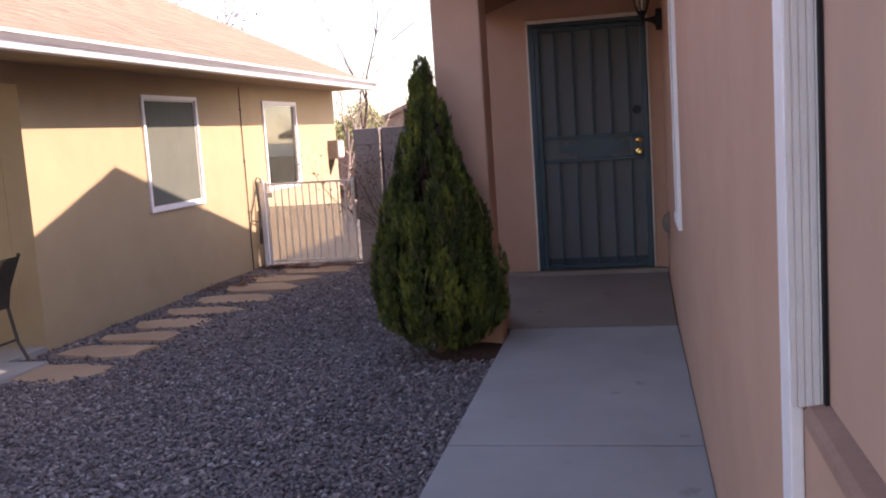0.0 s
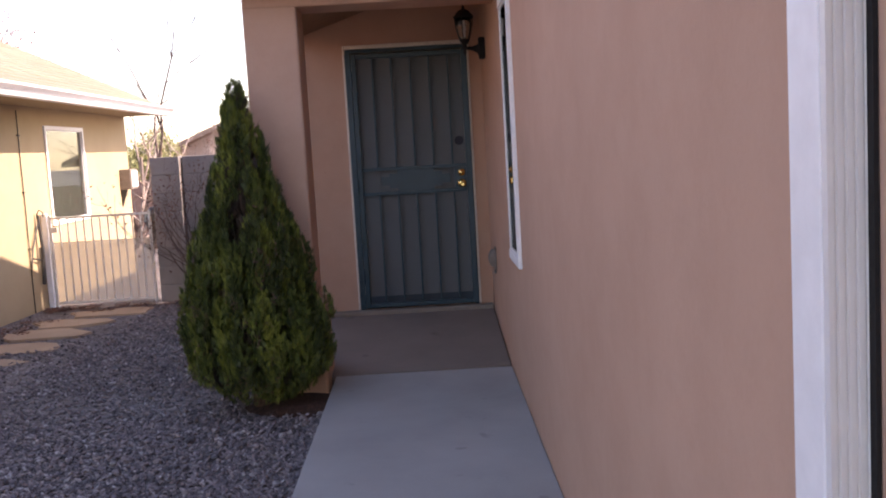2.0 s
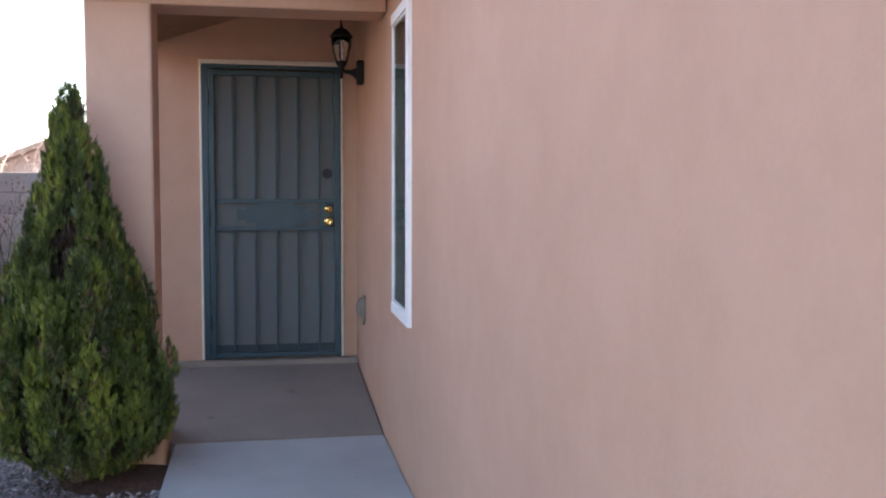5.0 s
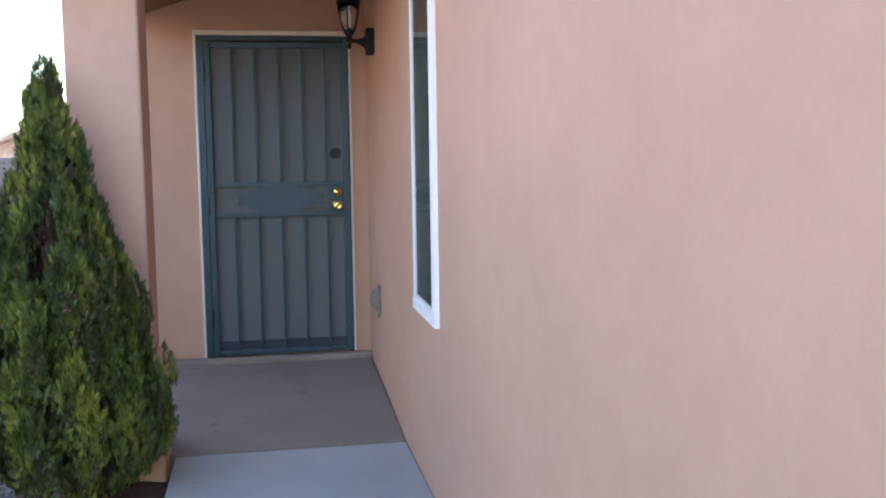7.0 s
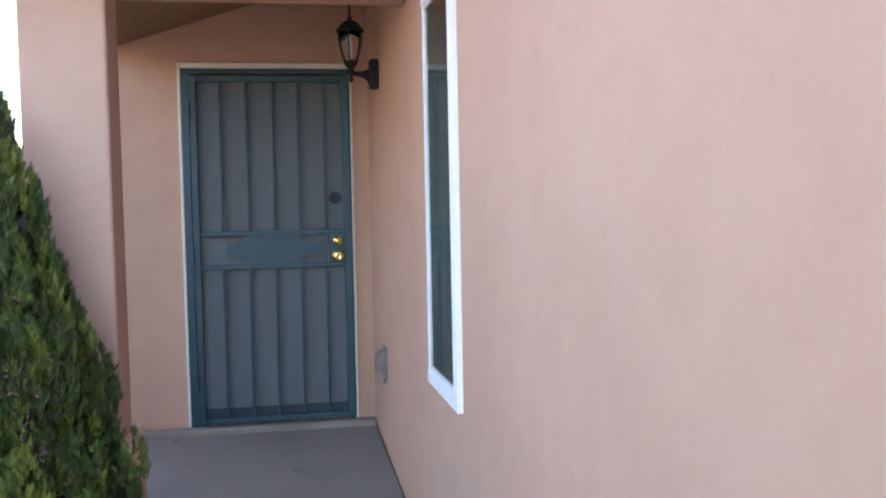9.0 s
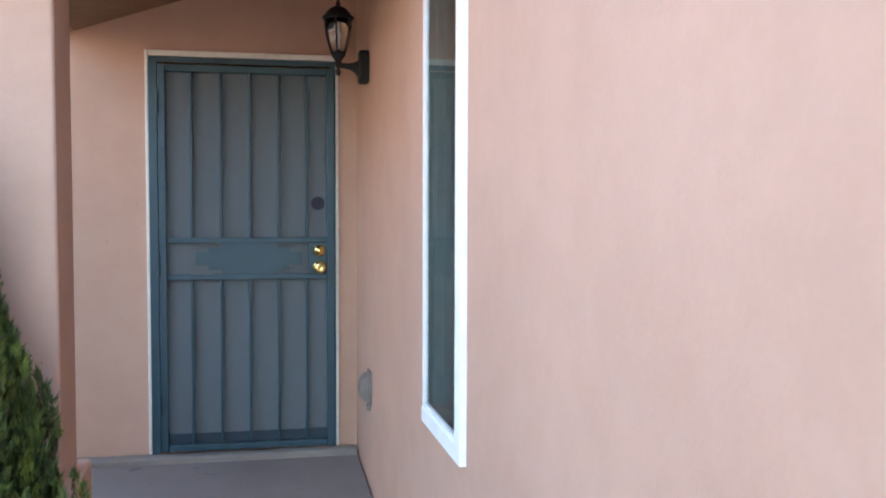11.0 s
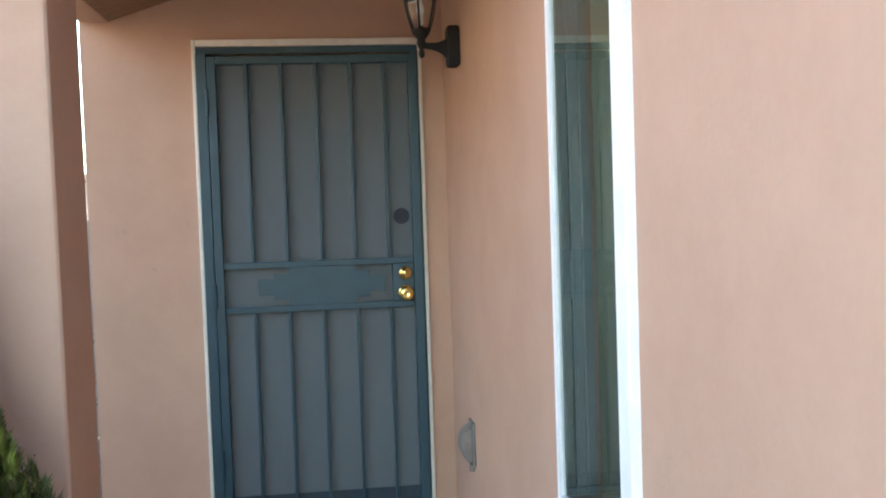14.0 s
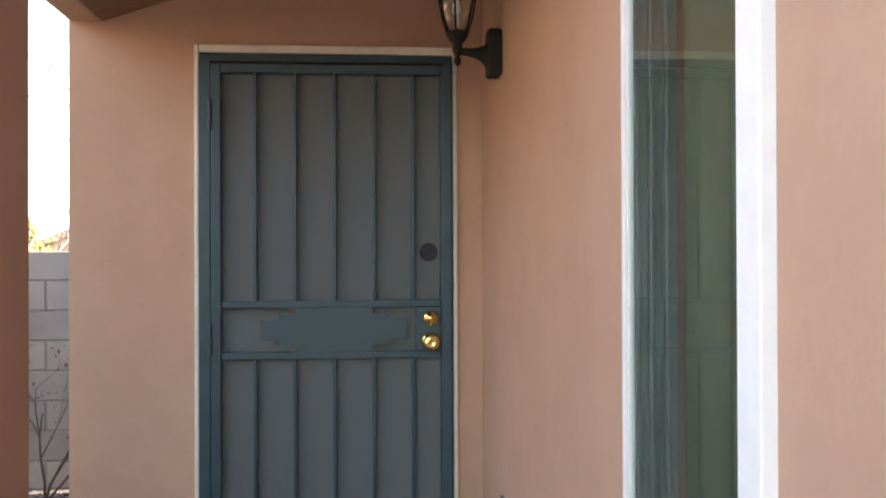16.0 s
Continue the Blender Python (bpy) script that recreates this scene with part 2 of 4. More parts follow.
def finish(bm, name, material, smooth=False):
    bmesh.ops.recalc_face_normals(bm, faces=bm.faces)
    me = bpy.data.meshes.new(name)
    bm.to_mesh(me)
    bm.free()
    me.materials.append(material)
    if smooth:
        me.polygons.foreach_set("use_smooth", [True] * len(me.polygons))
    return me


def part(name, bm, material, parent, label="", smooth=False):
    ob = new(name, finish(bm, name, material, smooth))
    ob.parent = parent
    if parent is not None:
        ob.matrix_parent_inverse = parent.matrix_world.inverted()
    return tagged(ob, label) if label else ob


def struct(name, bm, material, label, category):
    return tagged(new(name, finish(bm, name, material)), label, category, kind="structure")


def thing(name, label, category, at=(0, 0, 0), group="", kind=""):
    ob = new(name)
    ob.location = at
    bpy.context.view_layer.update()
    return tagged(ob, label, category, group, kind)


def tube(bm, pts, r0, r1=None, segs=8, cap=True):
    """A round bar along pts, tapering from r0 to r1."""
    r1 = r0 if r1 is None else r1
    pts = [Vector(p) for p in pts]
    rings = []
    for i, p in enumerate(pts):
        d = (pts[min(i + 1, len(pts) - 1)] - pts[max(i - 1, 0)]).normalized()
        a = d.orthogonal().normalized() if i == 0 else (a - d * a.dot(d)).normalized()
        b = d.cross(a)
        r = r0 + (r1 - r0) * i / (len(pts) - 1)
        rings.append([bm.verts.new(p + (a * math.cos(k * math.tau / segs) + b * math.sin(k * math.tau / segs)) * r) for k in range(segs)])
    for u, v in zip(rings, rings[1:]):
        for k in range(segs):
            bm.faces.new((u[k], u[(k + 1) % segs], v[(k + 1) % segs], v[k]))
    if cap:
        bm.faces.new(rings[0][::-1])
        bm.faces.new(rings[-1])
    return bm


def lathe(bm, profile, segs=24, m=None):
    """A turned shape about z from (radius, height) pairs."""
    m = m or Matrix()
    rings = [[bm.verts.new(m @ Vector((r * math.cos(k * math.tau / segs), r * math.sin(k * math.tau / segs), z))) for k in range(segs)] for r, z in profile]
    for u, v in zip(rings, rings[1:]):
        for k in range(segs):
            bm.faces.new((u[k], u[(k + 1) % segs], v[(k + 1) % segs], v[k]))
    bm.faces.new(rings[0][::-1])
    bm.faces.new(rings[-1])
    return bm


def pierced(axis, face, thick, a0, a1, z0, z1, holes):
    """A wall slab across the given axis ('x' or 'y'), from face to face + thick, with holes (a0, a1, z0, z1) cut through."""
    bm = bmesh.new()
    us = sorted({a0, a1, *[h[0] for h in holes], *[h[1] for h in holes]})
    ws = sorted({z0, z1, *[h[2] for h in holes], *[h[3] for h in holes]})
    us, ws = [u for u in us if a0 <= u <= a1], [w for w in ws if z0 <= w <= z1]
    at = {}

    def vert(u, w):
        if (u, w) not in at:
            at[u, w] = bm.verts.new((face, u, w) if axis == "x" else (u, face, w))
        return at[u, w]

    for u, u2 in zip(us, us[1:]):
        for w, w2 in zip(ws, ws[1:]):
            if not any(h[0] <= u and u2 <= h[1] and h[2] <= w and w2 <= h[3] for h in holes):
                bm.faces.new((vert(u, w), vert(u2, w), vert(u2, w2), vert(u, w2)))
    r = bmesh.ops.extrude_face_region(bm, geom=list(bm.faces))
    step = Vector((thick, 0, 0)) if axis == "x" else Vector((0, thick, 0))
    bmesh.ops.translate(bm, vec=step, verts=[v for v in r["geom"] if isinstance(v, bmesh.types.BMVert)])
    return bm


def poly(bm, pts):
    return bm.faces.new([bm.verts.new(p) for p in pts])


def prism(bm, pts, vec):
    """A flat polygon pushed along vec."""
    f = poly(bm, pts)
    r = bmesh.ops.extrude_face_region(bm, geom=[f])
    bmesh.ops.translate(bm, vec=Vector(vec), verts=[v for v in r["geom"] if isinstance(v, bmesh.types.BMVert)])
    return bm


def mesh_from(name, verts, faces, material):
    me = bpy.data.meshes.new(name)
    me.from_pydata([tuple(v) for v in verts], [], [tuple(f) for f in faces])
    me.materials.append(material)
    return me


# ---- ground and paving ----
GROUND = -0.085


def ground():
    bm = bmesh.new()
    xs = sorted({-2500, -400, -60, -20, -10, *[round(-6 + 0.25 * i, 2) for i in range(24)], 0.3, 10, 60, 400, 2500})
    ys = sorted({-2500, -400, -60, -15, -4, *[round(-2 + 0.25 * i, 2) for i in range(56)], 20, 60, 400, 2500})
    at = {}
    for x in xs:
        for y in ys:
            z = GROUND
            if -5 < x < -1.2 and -2 < y < 11:
                z += 0.018 * noise.noise((x * 0.9, y * 0.9, 0))
            if x > -0.2:
                z -= 0.1
            at[x, y] = bm.verts.new((x, y, z))
    for x, x2 in zip(xs, xs[1:]):
        for y, y2 in zip(ys, ys[1:]):
            bm.faces.new((at[x, y], at[x2, y], at[x2, y2], at[x, y2]))
    return struct("ground", bm, M_GRAVEL, "grey gravel covered yard ground", "ground")


ground()


def walk_edge(y):
    """The walkway's free edge runs slightly askew to the wall."""
    return -1.139 + 0.0068 * (5.99 - y)


walkway = thing("walkway", "grey concrete walkway slabs beside the stucco wall", "path", kind="structure")
for y0, y1 in ((3.519, 5.958), (1.03, 3.513), (-1.5, 1.018), (-4.0, -1.512)):
    b = bmesh.new()
    prism(b, [(walk_edge(y0), y0, -0.16), (-0.002, y0, -0.16), (-0.002, y1, -0.16), (walk_edge(y1), y1, -0.16)], (0, 0, 0.16))
    bmesh.ops.bevel(b, geom=list(b.edges), offset=0.005, segments=2, affect="EDGES")
    part("slab", b, M_WALK, walkway)
part("joint_filler", B(-0.87, -0.008, -3.99, 5.97, -0.15, -0.02), M_SOIL, walkway)

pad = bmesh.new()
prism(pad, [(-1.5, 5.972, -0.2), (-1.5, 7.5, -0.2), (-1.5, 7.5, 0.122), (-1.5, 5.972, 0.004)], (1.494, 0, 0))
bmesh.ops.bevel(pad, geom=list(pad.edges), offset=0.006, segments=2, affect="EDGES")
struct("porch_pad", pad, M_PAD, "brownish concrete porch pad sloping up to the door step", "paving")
struct("door_step", B(-1.46, -0.004, 7.49, 7.598, 0.0, 0.154, bevel=0.018, segs=3), M_STEP, "pale worn concrete step below the front door", "step")

# ---- our house: walls, column, beam, roof ----
EAVE = 2.487
struct("wall_east", pierced("x", 0.0, 0.22, -4.0, 7.6, -0.2, EAVE + 0.1, [(4.99, 5.55, 0.79, 2.225), (-0.9, 1.032, 0.92, 2.2)]),
       M_STUCCO, "rose tan stucco wall along the walkway", "wall")
struct("wall_north", pierced("y", 7.6, 0.22, -1.56, 0.22, -0.2, EAVE + 0.1, [(-1.068, -0.118, 0.155, 2.225)]), M_STUCCO,
       "rose tan stucco wall around the front door", "wall")
struct("wall_west", B(-1.56, -1.34, 7.82, 10.2, -0.2, 2.36), M_STUCCO, "rose tan stucco side wall of the house", "wall")
struct("wall_far", B(-1.56, 6.0, 10.2, 10.4, -0.2, 2.34), M_STUCCO, "rose tan stucco rear wall of the house", "wall")
struct("wall_outer", B(6.0, 6.2, -4.0, 10.4, -0.2, EAVE + 0.1), M_STUCCO, "rose tan stucco outer wall of the house", "wall")
struct("wall_south", B(0.22, 6.0, -4.0, -3.8, -0.2, EAVE + 0.1), M_STUCCO, "rose tan stucco front wall of the house", "wall")

column = thing("porch_column", "square rose tan stucco porch column on a wider base", "column", kind="structure")
part("shaft", B(-1.539, -1.212, 5.832, 6.147, -0.1, EAVE + 0.07, bevel=0.016, segs=3), M_STUCCO, column)
part("base_block", B(-1.58, -1.168, 5.79, 6.205, -0.15, 0.51, bevel=0.02, segs=3), M_STUCCO, column)
struct("porch_beam", B(-1.537, -0.003, 5.828, 6.145, 2.315, EAVE + 0.2, bevel=0.015, segs=3), M_STUCCO, "rose tan stucco beam across the porch front", "beam")
struct("porch_side_beam", B(-1.556, -1.435, 6.148, 7.597, 2.343, EAVE + 0.08, bevel=0.01), M_STUCCO, "rose tan stucco beam along the porch side", "beam")
b = bmesh.new()
prism(b, [(-1.44, 6.13, 2.345), (-0.002, 6.13, 2.82), (-0.002, 6.13, 2.85), (-1.44, 6.13, 2.375)], (0, 1.468, 0))
struct("porch_ceiling", b, M_CEIL, "dark brown painted porch ceiling rising with the roof", "ceiling")
struct("wall_upper", B(0.0, 0.22, 5.9, 7.6, EAVE + 0.102, 2.9), M_STUCCO, "rose tan stucco wall above the porch side", "wall")
struct("wall_door_upper", B(-1.54, -0.002, 7.602, 7.8, EAVE + 0.102, 2.95), M_STUCCO, "rose tan stucco wall above the front door", "wall")

# Soffits, fascias and roof planes
struct("soffit_front", B(-1.81, -0.3, 5.53, 5.826, EAVE, EAVE + 0.02), M_SOFFIT, "pale boarded soffit under the porch eave", "soffit")
struct("soffit_wing", B(-0.298, -0.003, -4.3, 5.878, EAVE, EAVE + 0.02), M_SOFFIT, "pale boarded soffit above the walkway", "soffit")
struct("fascia_front", B(-1.83, -0.325, 5.5, 5.528, EAVE - 0.045, EAVE + 0.14, bevel=0.004), M_WHITE, "white painted fascia board on the porch eave", "fascia")
struct("fascia_wing", B(-0.325, -0.3, -4.3, 5.498, EAVE - 0.045, EAVE + 0.14, bevel=0.004), M_WHITE, "white painted fascia board above the walkway", "fascia")

RIDGE_Y, RIDGE_Z = 7.42, 3.36
roof = thing("roof_main", "shallow tan shingled gable roof over the porch", "roof", kind="structure")
b = bmesh.new()
prism(b, [(-1.84, 5.46, 2.63), (-1.84, RIDGE_Y, RIDGE_Z), (-1.84, 10.5, 2.405), (-1.84, 10.5, 2.32), (-1.84, RIDGE_Y, RIDGE_Z - 0.09), (-1.84, 5.46, 2.53)], (2.1, 0, 0))
part("roof_slab", b, M_SHINGLE, roof)
b = bmesh.new()
prism(b, [(-1.536, 5.9, 2.52), (-1.536, RIDGE_Y, RIDGE_Z - 0.1), (-1.536, 9.9, 2.52)], (0.15, 0, 0))
part("gable_infill", b, M_STUCCO, roof)
# Unseen roof; its eave edge is thickened to keep sun off the neighbour's porch slab.
wing = thing("roof_wing", "unseen tan shingled roof over the walkway wing, eave raised to block sun", "roof", kind="structure")
b = bmesh.new()
prism(b, [(-0.36, -4.35, 2.52), (-0.36, -4.35, 2.96), (3.1, -4.35, 3.75), (6.56, -4.35, 2.63), (6.56, -4.35, 2.52), (3.1, -4.35, 3.62)], (0, 10.18, 0))
part("roof_slab", b, M_SHINGLE, wing)
b = bmesh.new()
prism(b, [(0.0, 5.832, 2.91), (0.0, 5.832, 3.02), (3.1, 5.832, 3.75), (6.56, 5.832, 2.63), (6.56, 5.832, 2.52), (3.1, 5.832, 3.62)], (0, 4.72, 0))
part("roof_slab", b, M_SHINGLE, wing)
b = bmesh.new()
prism(b, [(0.0, -3.95, 2.55), (6.2, -3.95, 2.55), (3.1, -3.95, 3.6)], (0, 0.15, 0))
part("gable_infill", b, M_STUCCO, wing)

# ---- front door ----
DOOR_Z = 0.156
casing = thing("door_1", "cream painted wooden door casing in the stucco wall", "door frame", kind="structure")
part("casing_side", B(-1.094, -1.078, 7.572, 7.6, DOOR_Z, 2.26, bevel=0.004), M_CREAM, casing)
part("casing_side", B(-0.116, -0.1, 7.572, 7.6, DOOR_Z, 2.252, bevel=0.004), M_CREAM, casing)
part("casing_head", B(-1.077, -0.117, 7.57, 7.6, 2.23, 2.26, bevel=0.004), M_CREAM, casing)


def six_panel_door():
    d = thing("entry_door", "grey beige six panel entry door, closed behind the security door", "door")
    part("leaf", B(-1.055, -0.13, 7.69, 7.735, DOOR_Z + 0.105, 2.2), M_INNER, d)
    for x0, x1 in ((-0.965, -0.655), (-0.53, -0.22)):
        for z0, z1 in ((0.42, 0.95), (1.06, 1.68), (1.8, 2.08)):
            b = bmesh.new()
            for q in ((x0, x1, z0, z0 + 0.03), (x0, x1, z1 - 0.03, z1), (x0, x0 + 0.03, z0 + 0.03, z1 - 0.03), (x1 - 0.03, x1, z0 + 0.03, z1 - 0.03)):
                box(b, q[0], q[1], 7.677, 7.69, q[2], q[3], bevel=0.004, segs=1)
            box(b, x0 + 0.055, x1 - 0.055, 7.68, 7.69, z0 + 0.055, z1 - 0.055, bevel=0.004, segs=1)
            part("panel_moulding", b, M_INNER, d)
    part("threshold", B(-1.06, -0.125, 7.602, 7.74, DOOR_Z, DOOR_Z + 0.1, bevel=0.006), M_DARK, d)
    return d


def security_door():
    d = thing("security_door", "teal painted steel security door with perforated screen, closed", "door")
    y0, y1 = 7.566, 7.6
    for x0, x1 in ((-1.077, -1.034), (-0.152, -0.117)):
        part("jamb", B(x0, x1, y0, y1 - 0.001, DOOR_Z, 2.2, bevel=0.003), M_TEAL, d)
    part("head_jamb", B(-1.077, -0.117, y0 + 0.022, y1 - 0.001, 2.2, 2.229, bevel=0.003), M_TEAL, d)
    f0, f1 = 7.55, 7.59
    part("hinge_stile", B(-1.03, -0.993, f0, f1, DOOR_Z + 0.012, 2.185, bevel=0.004), M_TEAL, d)
    part("lock_stile", B(-0.195 + 0.03, -0.124, f0, f1, DOOR_Z + 0.012, 2.185, bevel=0.004), M_TEAL, d)
    part("top_rail", B(-0.992, -0.166, f0, f1, 2.15, 2.185, bevel=0.004), M_TEAL, d)
    part("bottom_rail", B(-0.992, -0.166, f0, f1, DOOR_Z + 0.012, DOOR_Z + 0.045, bevel=0.004), M_TEAL, d)
    for z in (1.278, 1.084):
        part("middle_rail", B(-0.992, -0.166, f0 + 0.002, f1 - 0.006, z - 0.013, z + 0.013, bevel=0.003), M_TEAL, d)
    for i in range(5):
        x = -0.867 + 0.1487 * i
        part("bar", B(x - 0.0065, x + 0.0065, f0 + 0.004, f1 - 0.008, 1.291, 2.15, bevel=0.002, segs=1), M_TEAL, d)
        part("bar", B(x - 0.0065, x + 0.0065, f0 + 0.004, f1 - 0.008, DOOR_Z + 0.045, 1.071, bevel=0.002, segs=1), M_TEAL, d)
    # stepped plate between the middle rails
    cx, cz = -0.572, 1.181
    half = [(0.275, 0.036), (0.21, 0.058), (0.145, 0.087)]
    up = []
    for (w, h), nxt in zip(half, half[1:] + [(None, None)]):
        up += [(w, h)] + ([(nxt[0], h)] if nxt[0] else [])
    ring = [(cx + w, cz + h) for w, h in up] + [(cx - w, cz + h) for w, h in up[::-1]]
    ring += [(cx - w, cz - h) for w, h in up] + [(cx + w, cz - h) for w, h in up[::-1]]
    part("stepped_plate", prism(bmesh.new(), [(x, f0 + 0.008, z) for x, z in ring], (0, 0.006, 0)), M_TEAL, d, "teal steel plate with stepped ends")
    part("lock_box", B(-0.262, -0.166, f0 + 0.001, f1, 1.098, 1.264, bevel=0.004), M_TEAL, d)
    # Added dark strip standing in for the threshold behind the screen, no door part.
    part("kick_plate", B(-0.992, -0.166, f1 - 0.0075, f1 - 0.0045, DOOR_Z + 0.046, DOOR_Z + 0.1), M_THRESHOLD_BAND, d, "dark strip added for the threshold seen through the screen")
    part("screen", B(-0.992, -0.166, f1 - 0.004, f1 - 0.002, DOOR_Z + 0.045, 2.15), M_MESH, d, "fine perforated grey steel screen")
    disc = lathe(bmesh.new(), [(0.036, 0.0), (0.036, 0.003), (0.001, 0.0035)], 28, pose(-0.211, f1 - 0.0045, 1.473, 90, 0, 0))
    part("round_patch", disc, M_PATCH, d, "dark round patch on the screen")
    for z in (0.42, 1.15, 1.99):
        h = tube(bmesh.new(), [(-1.033, f0 - 0.004, z - 0.055), (-1.033, f0 - 0.004, z + 0.055)], 0.0085, segs=10)
        part("hinge", h, M_TEAL, d, smooth=False)
    kx = -0.207
    bolt = part("deadbolt", lathe(bmesh.new(), [(0.029, 0), (0.03, 0.01), (0.027, 0.02), (0.017, 0.024), (0.015, 0.028), (0.001, 0.028)], 24, pose(kx, f0 + 0.001, 1.221, 90, 0, 0)),
                M_BRASS, d, "polished brass deadbolt", smooth=True)
    part("key_slot", B(kx - 0.0015, kx + 0.0015, f0 - 0.03, f0 - 0.026, 1.213, 1.229), M_DARK, bolt)
    knob = part("knob", lathe(bmesh.new(), [(0.034, 0), (0.035, 0.006), (0.028, 0.012), (0.013, 0.018), (0.012, 0.034), (0.025, 0.042), (0.031, 0.054),
                                             (0.03, 0.066), (0.022, 0.074), (0.012, 0.073), (0.001, 0.071)], 28, pose(kx, f0 + 0.001, 1.134, 90, 0, 0)),
                M_BRASS, d, "polished brass door knob", smooth=True)
    part("key_slot", B(kx - 0.0015, kx + 0.0015, f0 - 0.076, f0 - 0.07, 1.127, 1.141), M_DARK, knob)
    return d


six_panel_door()
security_door()
struct("hall_wall", B(-1.4, 0.2, 8.6, 8.7, 0.1, 2.4), M_ROOM_DARKENED, "unseen plaster wall inside the house, coloured dark as dim", "wall")

# ---- wall lantern ----
def wall_lantern():
    x, y, drop = -0.147, 7.09, -0.033
    d = thing("wall_lantern", "black cast metal wall lantern with clear glass, unlit", "lamp", (x, y, 2.1))
    plate = bmesh.new()
    prism(plate, [(-0.001, y - 0.042, 2.058), (-0.001, y + 0.042, 2.058), (-0.001, y + 0.05, 2.085), (-0.001, y + 0.05, 2.19), (-0.001, y + 0.034, 2.215), (-0.001, y - 0.034, 2.215),
                  (-0.001, y - 0.05, 2.19), (-0.001, y - 0.05, 2.085)], (-0.046, 0, 0))
    bmesh.ops.bevel(plate, geom=list(plate.edges), offset=0.005, segments=2, affect="EDGES")
    part("wall_plate", plate, M_BLACK, d)
    arm = lathe(bmesh.new(), [(0.05, 0.0), (0.046, 0.006), (0.032, 0.018), (0.022, 0.034), (0.016, 0.052), (0.013, 0.076), (0.012, 0.106)], 16,
                Matrix.Translation((-0.04, y, 2.132)) @ pose(0, 0, 0, 0, -84, 0) @ Matrix.Diagonal((1.0, 0.62, 1.0, 1)))
    part("arm", arm, M_BLACK, d, smooth=True)
    part("stem", lathe(bmesh.new(), [(0.002, 2.125), (0.011, 2.135), (0.012, 2.15), (0.007, 2.158), (0.013, 2.168), (0.018, 2.185), (0.015, 2.198), (0.028, 2.213), (0.037, 2.228), (0.039, 2.238),
                                     (0.001, 2.239)], 24, Matrix.Translation((x, y, drop))), M_BLACK, d, smooth=True)
    part("glass", lathe(bmesh.new(), [(0.033, 2.24), (0.047, 2.275), (0.059, 2.325), (0.064, 2.392), (0.062, 2.392), (0.057, 2.325), (0.045, 2.275), (0.031, 2.242)], 24, Matrix.Translation((x, y, drop))), M_LAMPGLASS, d, smooth=True)
    for k in range(6):
        a = k * math.tau / 6 + 0.3
        p = [(x + r * math.cos(a), y + r * math.sin(a), z + drop) for r, z in ((0.036, 2.235), (0.05, 2.275), (0.062, 2.325), (0.067, 2.365), (0.067, 2.4))]
        part("rib", tube(bmesh.new(), p, 0.0042, segs=6), M_BLACK, d)
    hood = part("hood", lathe(bmesh.new(), [(0.058, 2.392), (0.075, 2.394), (0.076, 2.406), (0.065, 2.412), (0.056, 2.428), (0.038, 2.446), (0.02, 2.455), (0.01, 2.46), (0.001, 2.462)],
                                    24, Matrix.Translation((x, y, drop))), M_BLACK, d, smooth=True)
    part("finial", lathe(bmesh.new(), [(0.006, 2.459), (0.012, 2.465), (0.012, 2.472), (0.006, 2.478), (0.0052, 2.47 + 0.06), (0.008, 2.536), (0.001, 2.545)], 12, Matrix.Translation((x, y, drop - 0.06 * 0))), M_BLACK, hood)
    part("candle_sleeve", tube(bmesh.new(), [(x, y, 2.22), (x, y, 2.27)], 0.011, segs=12), M_BULB, d)
    part("bulb", lathe(bmesh.new(), [(0.008, 2.29), (0.016, 2.307), (0.015, 2.325), (0.006, 2.35), (0.001, 2.356)], 14, Matrix.Translation((x, y, drop))), M_BULB, d, smooth=True)
    return d


wall_lantern()


def outlet_cover():
    y, z = 7.02, 0.578
    d = thing("outlet_cover", "weathered grey weatherproof outlet cover low on the stucco wall", "outlet", (0, y, z))
    part("back_plate", B(-0.012, -0.001, y - 0.055, y + 0.055, z - 0.085, z + 0.085, bevel=0.004), M_GREY_METAL, d)
    b = bmesh.new()
    n = 14
    prof = [(-0.012 - 0.046 * math.sin(math.pi * i / n), z + 0.07 * math.cos(math.pi * i / n)) for i in range(n + 1)]
    prism(b, [(px, y - 0.047, pz) for px, pz in prof], (0, 0.094, 0))
    bmesh.ops.bevel(b, geom=list(b.edges), offset=0.004, segments=2, affect="EDGES")
    part("bubble_lid", b, M_GREY_METAL, d)
    part("latch_tab", B(-0.02, -0.003, y - 0.02, y + 0.02, z - 0.112, z - 0.083, bevel=0.003), M_GREY_METAL, d)


outlet_cover()

